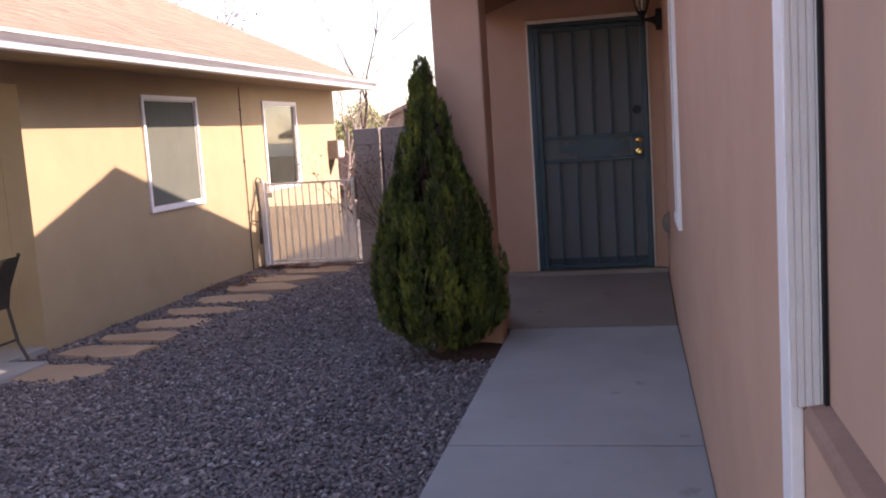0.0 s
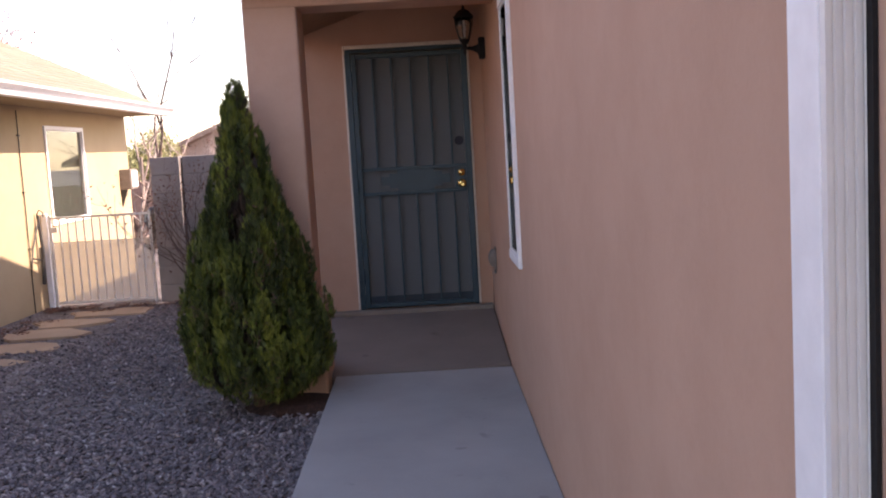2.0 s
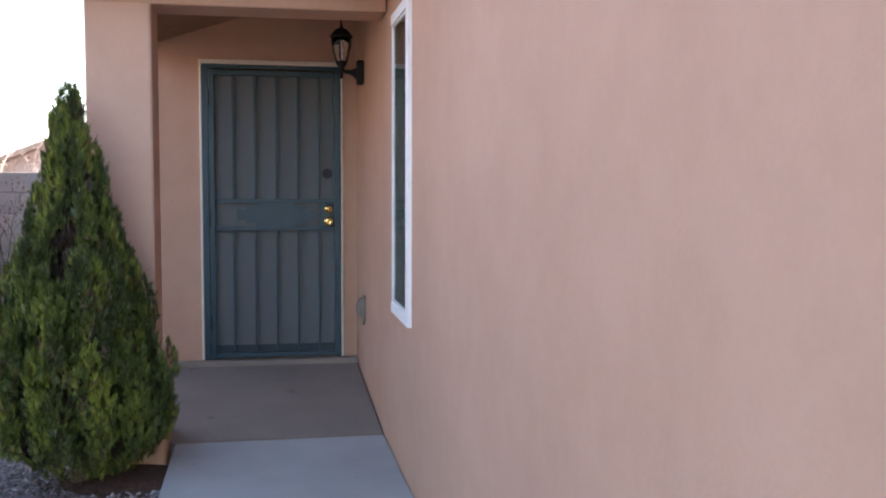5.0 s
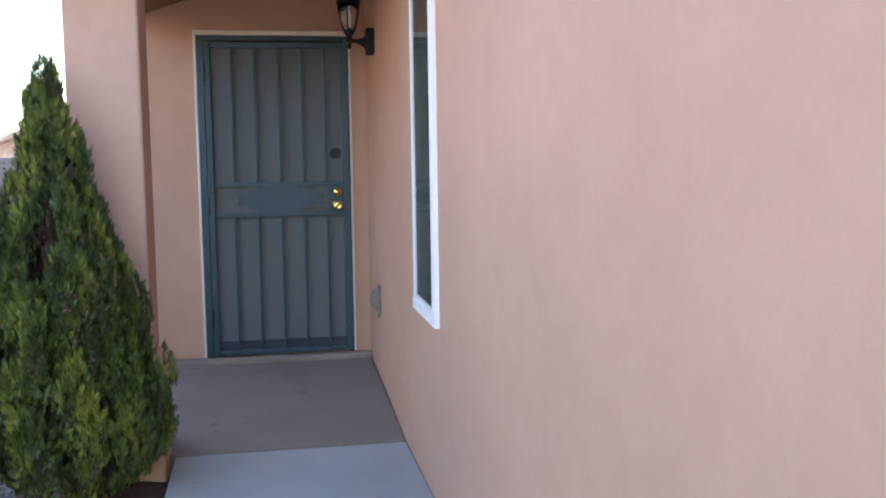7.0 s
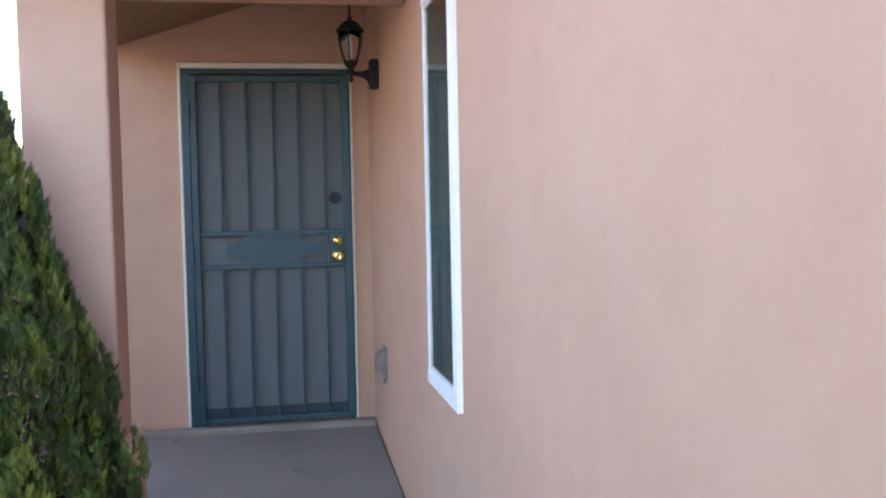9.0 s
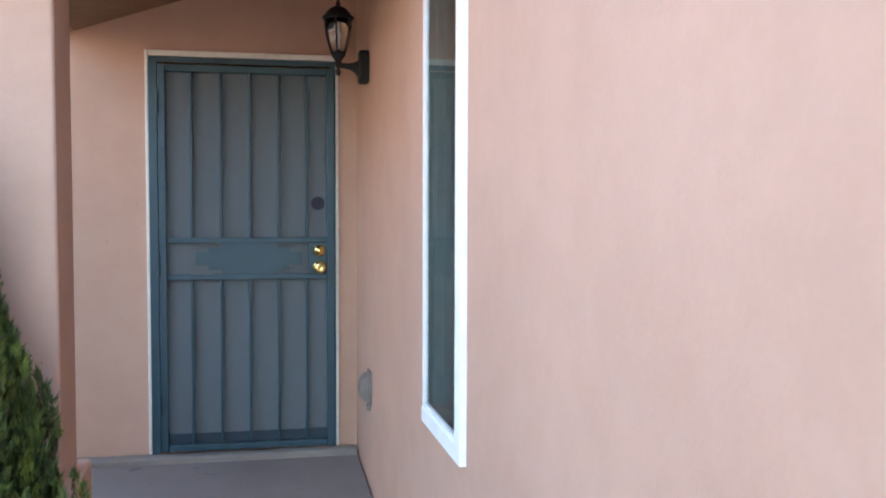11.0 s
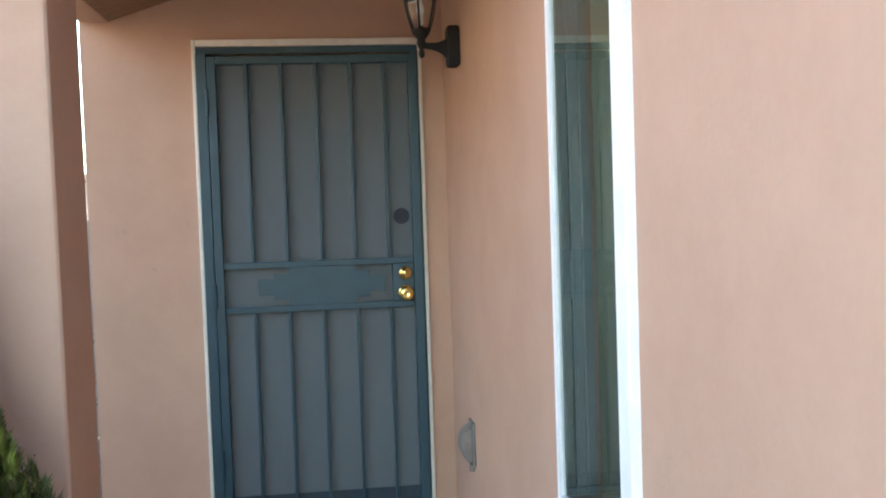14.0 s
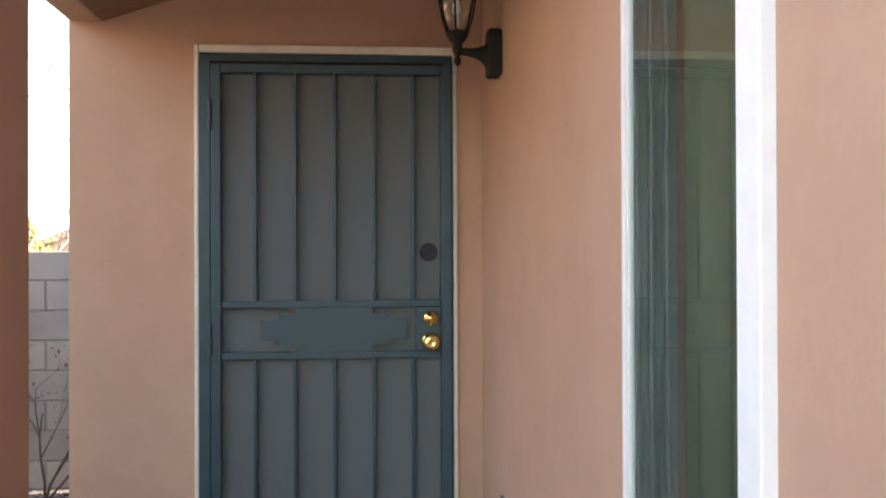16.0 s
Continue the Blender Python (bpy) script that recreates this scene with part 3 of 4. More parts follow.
# ---- windows in the walkway wall ----
def tall_window():
    w = thing("window_1", "narrow tall window with white trim in the stucco wall", "window", kind="structure")
    y0, y1, z0, z1 = 4.966, 5.57, 0.754, 2.248
    t, p, tf = 0.069, 0.02, 0.026
    fr = part("trim_side", B(-p, 0.012, y0, y0 + t, z0, z1, bevel=0.003), M_WHITE, w)
    part("trim_side", B(-p * 0.6, 0.012, y1 - tf, y1, z0, z1, bevel=0.003), M_WHITE, w)
    part("trim_head", B(-p, 0.012, y0 + t, y1 - tf, z1 - 0.05, z1, bevel=0.003), M_WHITE, w)
    part("trim_sill", B(-p, 0.012, y0 + t, y1 - tf, z0, z0 + 0.05, bevel=0.003), M_WHITE, w)
    a0, a1, c0, c1 = y0 + t, y1 - tf, z0 + 0.05, z1 - 0.05
    for q in ((a0, a0 + 0.012, c0, c1), (a1 - 0.012, a1, c0, c1), (a0 + 0.012, a1 - 0.012, c0, c0 + 0.014), (a0 + 0.012, a1 - 0.012, c1 - 0.014, c1)):
        part("sash_bar", B(-0.012, 0.004, q[0], q[1], q[2], q[3], bevel=0.002), M_VINYL, w)
    pane = part("pane", B(-0.006, -0.002, a0 + 0.01, a1 - 0.01, c0 + 0.012, c1 - 0.012), M_GLASS, w, "clear reflecting glass")
    pane.visible_shadow = False
    for k, (x0, x1, out) in enumerate(((0.006, 0.014, 0.012), (0.016, 0.03, 0.003), (0.032, 0.038, 0.014), (0.04, 0.058, 0.005), (0.06, 0.066, 0.012), (0.068, 0.084, 0.003))):
        part("track", B(x0, x1, a1 - out, a1 + 0.006, c0, c1, bevel=0.001, segs=1), M_TRACK, w, "grey inner window track")


tall_window()
# Closed dark shell added behind the roller shade, unseen from outside.
room = thing("room", "unseen room behind the narrow window, coloured dark as dim", "room", kind="structure")
part("back_wall", B(1.6, 1.7, 4.0, 7.0, 0, 2.5), M_ROOM_DARKENED, room)
part("side_wall", B(0.23, 1.6, 6.9, 7.0, 0, 2.5), M_ROOM_DARKENED, room)
part("side_wall", B(0.23, 1.6, 4.0, 4.1, 0, 2.5), M_ROOM_DARKENED, room)
part("room_floor", B(0.23, 1.6, 4.1, 6.9, 0.0, 0.08), M_ROOM_DARKENED, room)


def roller_shade():
    s = thing("roller_shade", "olive tan roller shade drawn down inside the narrow window", "shade", (0.085, 5.29, 2.24))
    b = bmesh.new()
    n = 30
    cols = []
    for i in range(n + 1):
        y = 5.005 + 0.51 * i / n
        x = 0.086 + 0.002 * math.sin(i * 0.4) + 0.001 * math.sin(i * 1.3)
        cols.append((b.verts.new((x, y, 0.79)), b.verts.new((x, y, 2.22))))
    for a, c in zip(cols, cols[1:]):
        b.faces.new((a[0], c[0], c[1], a[1]))
    r = bmesh.ops.extrude_face_region(b, geom=list(b.faces))
    bmesh.ops.translate(b, vec=(0.003, 0, 0), verts=[v for v in r["geom"] if isinstance(v, bmesh.types.BMVert)])
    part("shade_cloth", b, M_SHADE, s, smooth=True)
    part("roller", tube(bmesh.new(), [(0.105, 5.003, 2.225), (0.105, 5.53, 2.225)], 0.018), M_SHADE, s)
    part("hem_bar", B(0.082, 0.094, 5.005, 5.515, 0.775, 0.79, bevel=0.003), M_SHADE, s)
    for k in range(24):
        part("chain_bead", lathe(bmesh.new(), [(0.001, -0.005), (0.004, -0.003), (0.005, 0), (0.004, 0.003), (0.001, 0.005)], 8, Matrix.Translation((0.02, 5.052, 0.85 + 0.055 * k))), M_BULB, s)


roller_shade()


def screened_window():
    w = thing("window_2", "recessed window with white vinyl frame and tan solar screen", "window", kind="structure")
    part("flat_trim", B(-0.022, -0.001, 1.034, 1.127, 0.0, 2.44, bevel=0.003), M_WHITE, w, "flat white painted trim board")
    # ribbed jamb beside the screen
    b = bmesh.new()
    prof = [(-0.02, 1.033)]
    for i in range(4):
        x = -0.02 + i * 0.0115
        prof += [(x, 1.018), (x + 0.007, 1.018), (x + 0.0085, 1.021), (x + 0.01, 1.021)]
    prof += [(0.026, 1.018), (0.026, 1.033)]
    prism(b, [(x, y, 0.926) for x, y in prof], (0, 0, 1.27))
    part("ribbed_jamb", b, M_VINYL, w, "ribbed white vinyl jamb")
    part("dark_gap", B(0.027, 0.033, 1.005, 1.03, 0.926, 2.2), M_BLACK, w)
    part("solar_screen", B(0.034, 0.046, -0.9, 1.014, 0.933, 2.2), M_SCREEN_TAN, w, "tan woven solar screen")
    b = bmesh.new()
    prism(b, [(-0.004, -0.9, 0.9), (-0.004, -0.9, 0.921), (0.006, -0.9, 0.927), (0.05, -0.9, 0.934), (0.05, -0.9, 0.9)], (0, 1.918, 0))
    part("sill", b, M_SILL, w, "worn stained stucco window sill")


screened_window()

# ---- cypress in its bed ----
TREE = Vector((-1.562, 5.6, 0))


def soil_bed():
    b = bmesh.new()
    n, rings = 40, 7
    mid = b.verts.new((TREE.x + 0.23, TREE.y + 0.03, -0.045))
    last = None
    for k in range(1, rings + 1):
        u = k / rings
        ring = []
        for i in range(n):
            a = i * math.tau / n
            r = u * (0.41 + 0.07 * noise.noise((math.cos(a) * 2, math.sin(a) * 2, 4)))
            x, y = TREE.x + 0.23 + r * math.cos(a), TREE.y + 0.03 + r * math.sin(a) * 0.9
            x = min(x, walk_edge(y) - 0.004)
            y = min(y, 5.99)
            ring.append(b.verts.new((x, y, -0.045 - 0.06 * u ** 2.5 + 0.012 * noise.noise((x * 9, y * 9, 1)))))
        for i in range(n):
            if last is None:
                b.faces.new((mid, ring[i], ring[(i + 1) % n]))
            else:
                b.faces.new((last[i], ring[i], ring[(i + 1) % n], last[(i + 1) % n]))
        last = ring
    bmesh.ops.remove_doubles(b, verts=b.verts, dist=0.0005)
    struct("soil_bed", b, M_SOIL, "red brown soil and dropped needles under the cypress", "soil")


soil_bed()
PROFILE = [(-0.06, 0.18), (0.0, 0.32), (0.07, 0.45), (0.16, 0.475), (0.36, 0.445), (0.6, 0.395), (0.82, 0.335), (1.17, 0.225), (1.4, 0.155), (1.55, 0.115), (1.74, 0.065), (1.87, 0.008)]


def tree_radius(z):
    for (za, ra), (zb, rb) in zip(PROFILE, PROFILE[1:]):
        if za <= z <= zb:
            return ra + (rb - ra) * (z - za) / (zb - za)
    return 0.0


def cypress():
    rng = random.Random(7)
    d = thing("cypress", "dense cone shaped green cypress with brown seed clusters", "tree", (TREE.x, TREE.y, -0.05))
    trunk = bmesh.new()
    tube(trunk, [(TREE.x, TREE.y, -0.07), (TREE.x + 0.01, TREE.y, 0.3), (TREE.x, TREE.y + 0.01, 1.0), (TREE.x, TREE.y, 1.6)], 0.045, 0.008, 9)
    for i in range(46):
        z = 0.05 + 1.3 * (i / 46) ** 1.2
        a = i * 2.4
        r = tree_radius(z + 0.18) * 0.72
        tube(trunk, [(TREE.x, TREE.y, z), (TREE.x + 0.6 * r * math.cos(a), TREE.y + 0.6 * r * math.sin(a), z + 0.06), (TREE.x + r * math.cos(a), TREE.y + r * math.sin(a), z + 0.2)], 0.011, 0.004, 5)
    part("trunk", trunk, M_BARK, d, "brown forked trunk")
    verts, faces, cones_v, cones_f = [], [], [], []

    def keep(p):
        """Foliage stays in front of the column."""
        if p.x > -1.63 and 5.785 < p.y < 6.15:
            p.y = 5.783 - 0.02 * rng.random()
        return p

    def spray(p, out, size):
        """A flat upright fan of narrow scale leaves."""
        up = (Vector((0, 0, 1)) * 1.2 + out * rng.uniform(0.1, 0.7) + Vector((rng.gauss(0, .2), rng.gauss(0, .2), 0))).normalized()
        side = up.cross(Vector((rng.gauss(0, 1), rng.gauss(0, 1), rng.gauss(0, .3)))).normalized()
        for k in range(7):
            u = (k - 3) * 0.85
            lean = (up + side * u * 0.17).normalized()
            wide = lean.cross(up.cross(side)).normalized()
            base = p + up * size * 0.16 * (2.5 - abs(u)) + side * u * size * 0.045
            ln, wd = size * (1.0 - 0.14 * abs(u)) * rng.uniform(0.75, 1.35), size * 0.06
            q = [base, base + lean * ln * 0.45 + wide * wd, base + lean * ln, base + lean * ln * 0.5 - wide * wd]
            n = len(verts)
            verts.extend(keep(v) for v in q)
            faces.append((n, n + 1, n + 2, n + 3))

    lobes = [(0.05, 1.55, 0.5, 0.08, 0.3), (0.1, 1.08, 0.42, 0.1, 0.15), (-0.15, 0.45, 0.42, 0.15, 0.22), (0.35, 0.4, 0.4, 0.13, 0.2), (-0.7, 0.42, 0.4, 0.13, 0.18), (-2.9, 1.2, 0.4, 0.1, 0.16), (3.0, 0.75, 0.45, 0.13, 0.12)]
    for i in range(70):
        top = 0.3 + 1.4 * (1 - math.sqrt(1 - (i + 0.5) / 70 * 0.97))
        lobes.append((i * 2.39996 + rng.uniform(-0.2, 0.2), top, rng.uniform(0.3, 0.5), rng.uniform(0.05, 0.085), rng.uniform(0.1, 0.27)))

    def swell(z, a):
        """How far the pointed lobes of the crown stand out at this height and bearing."""
        best = 0.0
        for la, top, tall, wide, out in lobes:
            u = (z - top + tall) / tall
            if 0 < u < 1:
                off = abs((a - la + math.pi) % math.tau - math.pi) * max(tree_radius(max(z, 0.07)), 0.09) / (wide * (1.05 - 0.7 * u))
                if off < 1:
                    best = max(best, out * (1 - off * off) * min(1, 0.35 + u, (1 - u) * 5))
        return best

    def lump(z, a):
        """Lobes with dark furrows between them."""
        return 0.8 + swell(z, a) + 0.04 * noise.noise((math.cos(a) * 11, math.sin(a) * 11, z * 4))

    def middle(z):
        return TREE + Vector((-0.012 * min(1, z / 1.5) + 0.025 * max(0.0, 1 - z / 0.5), 0, 0))

    for i in range(150):
        zz = rng.uniform(1.45, 1.86)
        a = rng.uniform(0, math.tau)
        out = Vector((math.cos(a), math.sin(a), 0))
        spray(middle(zz) + out * tree_radius(zz) * rng.uniform(0.2, 0.95) + Vector((0, 0, zz)), out, rng.uniform(0.03, 0.05))
    for i in range(1500):
        z = -0.055 + 1.735 * (1 - math.sqrt(rng.random()) if rng.random() < 0.8 else rng.random())
        a = i * 2.39996 + rng.uniform(-0.3, 0.3)
        if z < 1.5 and rng.random() < min(0.95, 1.75 - z * 0.75) + 0.25 * max(0.0, 0.7 - z) - 9 * swell(z + 0.1, a):
            continue
        shrink = 1 - max(z, 0) / 1.95
        tall = rng.uniform(0.14, 0.36) * (0.5 + 0.6 * shrink)
        fat = rng.uniform(0.018, 0.042) * (0.5 + 0.55 * shrink)
        depth = rng.choice((0.7, 0.82, 0.92, 1.0, 1.05)) * rng.uniform(0.97, 1.03) * lump(z, a)
        z1 = min(z + tall, 1.86)
        r0 = max(0.0, tree_radius(z) * depth - fat * 1.1)
        r1 = max(0.0, tree_radius(z1) * depth + rng.uniform(-0.015, 0.02))
        twist = rng.uniform(-0.15, 0.15)
        for j in range(int(40 + 300 * tall)):
            u = rng.random() ** 0.85
            zz = z + (z1 - z) * u
            b2 = rng.uniform(0, math.tau)
            girth = fat * (math.sin(math.pi * min(1, 0.2 + 0.8 * u)) ** 0.8) * rng.uniform(0.55, 1.05)
            aa = a + twist * u
            axis = middle(zz) + Vector((math.cos(aa), math.sin(aa), 0)) * (r0 + (r1 - r0) * u)
            o = Vector((math.cos(b2), math.sin(b2), 0))
            if o.x * math.cos(a) + o.y * math.sin(a) < -0.4:
                continue
            spray(keep(axis + o * girth + Vector((0, 0, zz))), o, rng.uniform(0.018, 0.04))
        if rng.random() < 0.42 and z < 1.3:
            out = Vector((math.cos(a), math.sin(a), 0))
            for j in range(rng.randint(5, 12)):
                p = middle(z) + out * (r0 + fat * 0.9) + Vector((rng.gauss(0, .014), rng.gauss(0, .014), z + 0.06 + rng.gauss(0, .02)))
                if p.y > 5.7 or p.x > -1.2:
                    continue
                s = rng.uniform(0.003, 0.006)
                n = len(cones_v)
                cones_v.extend(p + Vector(v) * s for v in ((1, 0, 0), (-1, 0, 0), (0, 1, 0), (0, -1, 0), (0, 0, 1.3), (0, 0, -1)))
                cones_f.extend((n + i2, n + j2, n + k) for i2, j2, k in ((0, 2, 4), (2, 1, 4), (1, 3, 4), (3, 0, 4), (2, 0, 5), (1, 2, 5), (3, 1, 5), (0, 3, 5)))
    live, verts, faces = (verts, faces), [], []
    # Inner sprays take the darkened brown, painting shade into the crown's gaps.
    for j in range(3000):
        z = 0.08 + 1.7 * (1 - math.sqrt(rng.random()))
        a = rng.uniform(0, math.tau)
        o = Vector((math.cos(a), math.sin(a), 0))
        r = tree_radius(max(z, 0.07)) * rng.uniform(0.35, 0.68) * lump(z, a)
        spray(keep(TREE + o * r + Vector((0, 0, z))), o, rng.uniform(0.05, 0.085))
    inner = new("inner_foliage", mesh_from("inner_foliage", verts, faces, M_DEAD_SHADED))
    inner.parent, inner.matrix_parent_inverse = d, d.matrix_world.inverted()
    tagged(inner, "dead brown foliage inside the crown, coloured dark as shade", kind="stuff")
    crown = new("crown", mesh_from("crown", live[0], live[1], M_CYPRESS))
    crown.parent, crown.matrix_parent_inverse = d, d.matrix_world.inverted()
    tagged(crown, "dense upright green scale foliage")
    cones = new("seed_fruit", mesh_from("seed_fruit", cones_v, cones_f, M_CONE))
    cones.parent, cones.matrix_parent_inverse = d, d.matrix_world.inverted()
    tagged(cones, "small brown seed clusters", kind="stuff")


cypress()

# ---- stepping stones ----
def flagstones():
    rng = random.Random(3)
    spots = [(-4.22, 5.2, 0.46, 0.26), (-4.2, 5.84, 0.36, 0.2), (-4.18, 6.33, 0.32, 0.19), (-4.15, 6.84, 0.34, 0.2), (-4.12, 7.4, 0.36, 0.22),
             (-4.05, 8.0, 0.38, 0.22), (-4.05, 8.62, 0.38, 0.24), (-4.02, 9.2, 0.4, 0.24), (-3.85, 9.75, 0.45, 0.24)]
    for x, y, rx, ry in spots:
        ob = bmesh.new()
        n = 9
        ring = []
        for i in range(n):
            a = i * math.tau / n
            k = rng.uniform(0.74, 1.24)
            ring.append((x + rx * k * math.copysign(abs(math.cos(a)) ** 0.8, math.cos(a)), y + ry * k * math.copysign(abs(math.sin(a)) ** 0.8, math.sin(a)), GROUND - 0.03))
        prism(ob, ring, (0, 0, 0.048))
        bmesh.ops.bevel(ob, geom=[e for e in ob.edges if all(v.co.z > GROUND for v in e.verts)], offset=0.008, segments=2, affect="EDGES")
        tagged(new("stepping_stone", finish(ob, "stepping_stone", M_FLAG)), "flat irregular tan flagstone set in the gravel", "stepping stone", "stepping stones to the gate")
    return spots


SPOTS = flagstones()

# ---- neighbouring house ----
NX = -4.75


def sash_window(parent, y0, y1, z0, z1, name="window"):
    w = part(name, pierced("x", NX + 0.002, 0.02, y0, y1, z0, z1, [(y0 + 0.04, y1 - 0.04, z0 + 0.04, z1 - 0.04)]), M_WHITE, parent, "white framed single hung window")
    part("sash", pierced("x", NX - 0.02, 0.02, y0 + 0.041, y1 - 0.041, z0 + 0.041, z1 - 0.041, [(y0 + 0.055, y1 - 0.055, z0 + 0.055, z1 - 0.055)]), M_VINYL, w)
    part("pane", B(NX - 0.014, NX - 0.01, y0 + 0.05, y1 - 0.05, z0 + 0.05, z1 - 0.05), M_GLASS_DARK, w)
    front = 0.052 if y0 < 9 else 0.0
    part("screen_cloth", B(NX - 0.06 + front, NX - 0.055 + front, y0 + 0.042, y1 - 0.042, z0 + 0.042, z1 - 0.042), M_BLIND, w)


def neighbour_house():
    h = thing("neighbour_house", "cream yellow stucco house with salmon tan shingle roof", "house", (NX, 9.8, GROUND))
    wins = [(7.76, 8.92, 0.812, 1.925), (10.75, 11.95, 0.8, 1.925)]
    holes = [(a + 0.04, b - 0.04, c + 0.04, d - 0.04) for a, b, c, d in wins]
    part("side_wall", pierced("x", NX - 0.2, 0.2, 5.95, 13.7, -0.2, 2.12, holes), M_YELLOW, h)
    part("porch_header", B(NX - 0.2, NX, -2.0, 5.948, 1.955, 2.12), M_YELLOW, h)
    part("porch_return_wall", B(-7.2, NX - 0.202, 5.95, 6.15, -0.2, 2.12), M_YELLOW, h)
    part("porch_back_wall", B(-7.4, -7.2, -2.0, 6.15, -0.2, 2.12), M_YELLOW, h)
    part("porch_post", B(NX - 0.22, NX, -2.0, -1.7, -0.1, 1.955), M_YELLOW, h)
    part("porch_ceiling", B(-7.2, NX - 0.2, -2.0, 5.948, 2.1, 2.12), M_SOFFIT, h)
    part("porch_slab", B(-7.2, NX + 0.34, -2.0, 5.46, -0.2, -0.045, bevel=0.01), M_WALK, h)
    part("porch_slab", B(-7.2, NX - 0.0, 5.462, 5.948, -0.2, -0.047), M_WALK, h)
    part("end_wall", B(-13.0, NX - 0.202, 13.55, 13.75, -0.2, 2.12), M_YELLOW, h)
    b = bmesh.new()
    prism(b, [(NX - 0.05, 13.6, 2.12), (-13.0, 13.6, 2.12), (-8.9, 13.6, 3.95)], (0, 0.1, 0))
    part("gable_wall", b, M_YELLOW, h)
    part("inner_partition", B(-7.0, -6.9, 6.2, 13.5, 0, 2.1), M_ROOM_DARKENED, h)
    for w in wins:
        sash_window(h, *w)
    ex, ez, slope = NX + 0.58, 2.215, 0.47
    rx = -8.9
    part("soffit", B(NX, ex - 0.012, -2.3, 13.7, 2.12, 2.135), M_EAVE, h, "tan painted soffit")
    part("fascia", B(ex - 0.012, ex + 0.008, -2.3, 13.86, 2.105, 2.22), M_WHITE, h)
    part("rake_board", prism(bmesh.new(), [(ex + 0.01, 13.84, ez - 0.1), (ex + 0.01, 13.84, ez + 0.0), (rx, 13.84, ez + (ex - rx) * slope), (rx, 13.84, ez + (ex - rx) * slope - 0.1)], (0, 0.02, 0)), M_WHITE, h)
    roof = part("roof", prism(bmesh.new(), [(ex, -2.4, ez - 0.02), (rx, -2.4, ez + (ex - rx) * slope - 0.02), (rx - (ex - rx), -2.4, ez - 0.02), (rx - (ex - rx), -2.4, ez - 0.07), (rx, -2.4, ez + (ex - rx) * slope - 0.1), (ex, -2.4, ez - 0.07)], (0, 16.24, 0)), M_SHINGLE, h,
                "salmon tan asphalt shingle roof")
    # lapped shingle tabs, one joined mesh
    rng = random.Random(11)
    v, f = [], []
    run = 0.135
    k = 0
    while ex + 0.03 - k * run > rx:
        x0 = ex + 0.03 - k * run
        x1 = x0 - run * 1.25
        z0, z1 = ez + (ex - x0) * slope, ez + (ex - x1) * slope
        y = -2.4 - rng.random() * 0.3
        while y < 13.85:
            w = rng.choice((0.28, 0.33, 0.33, 0.4))
            ya, yb = max(y, -2.4), min(y + w - 0.006, 13.87)
            if yb > ya:
                up = 0.012 + rng.uniform(0, 0.006)
                n = len(v)
                v += [(x0, ya, z0 + up), (x0, yb, z0 + up), (x1, yb, z1 + 0.001), (x1, ya, z1 + 0.001), (x0, ya, z0 - 0.004), (x0, yb, z0 - 0.004)]
                f += [(n, n + 1, n + 2, n + 3), (n + 4, n + 5, n + 1, n)]
            y += w
        k += 1
    tabs = new("shingles", mesh_from("shingles", v, f, M_SHINGLE))
    tabs.parent, tabs.matrix_parent_inverse = roof, roof.matrix_world.inverted()
    tagged(tabs, "lapped salmon tan shingles", kind="stuff")
    # gutter
    b = bmesh.new()
    prof = [(0, 0.112), (0, 0), (0.07, 0), (0.078, 0.008), (0.078, 0.03), (0.07, 0.036), (0.058, 0.04), (0.05, 0.05), (0.05, 0.066), (0.06, 0.074), (0.11, 0.092), (0.122, 0.098), (0.124, 0.124),
            (0.104, 0.124), (0.104, 0.118), (0.114, 0.116), (0.112, 0.102), (0.056, 0.082), (0.043, 0.068), (0.043, 0.048), (0.066, 0.028), (0.066, 0.008), (0.007, 0.007), (0.007, 0.112)]
    prism(b, [(ex + 0.009 + x, -2.3, 2.093 + z) for x, z in prof], (0, 16.12, 0))
    g = part("gutter", b, M_GUTTER, h, "white aluminium eaves gutter")
    for i in range(17):
        y = -1.8 + 0.95 * i
        part("gutter_strap", B(ex - 0.02, ex + 0.125, y, y + 0.022, 2.2, 2.206), M_GUTTER, g)


neighbour_house()


def conduit():
    d = thing("cable_conduit", "thin dark cable running down the yellow stucco wall", "cable", (NX, 10.07, 1.2))
    part("cable", tube(bmesh.new(), [(NX + 0.012, 10.07, 2.068), (NX + 0.011, 10.06, 1.6), (NX + 0.012, 10.06, 1.1), (NX + 0.012, 10.05, 0.45), (NX + 0.012, 10.05, -0.08)], 0.006, segs=8), M_DARK, d)
    for z in (1.8, 1.2, 0.6):
        part("clip", B(NX - 0.0, NX + 0.024, 10.04, 10.085, z, z + 0.012), M_DARK, d)


conduit()


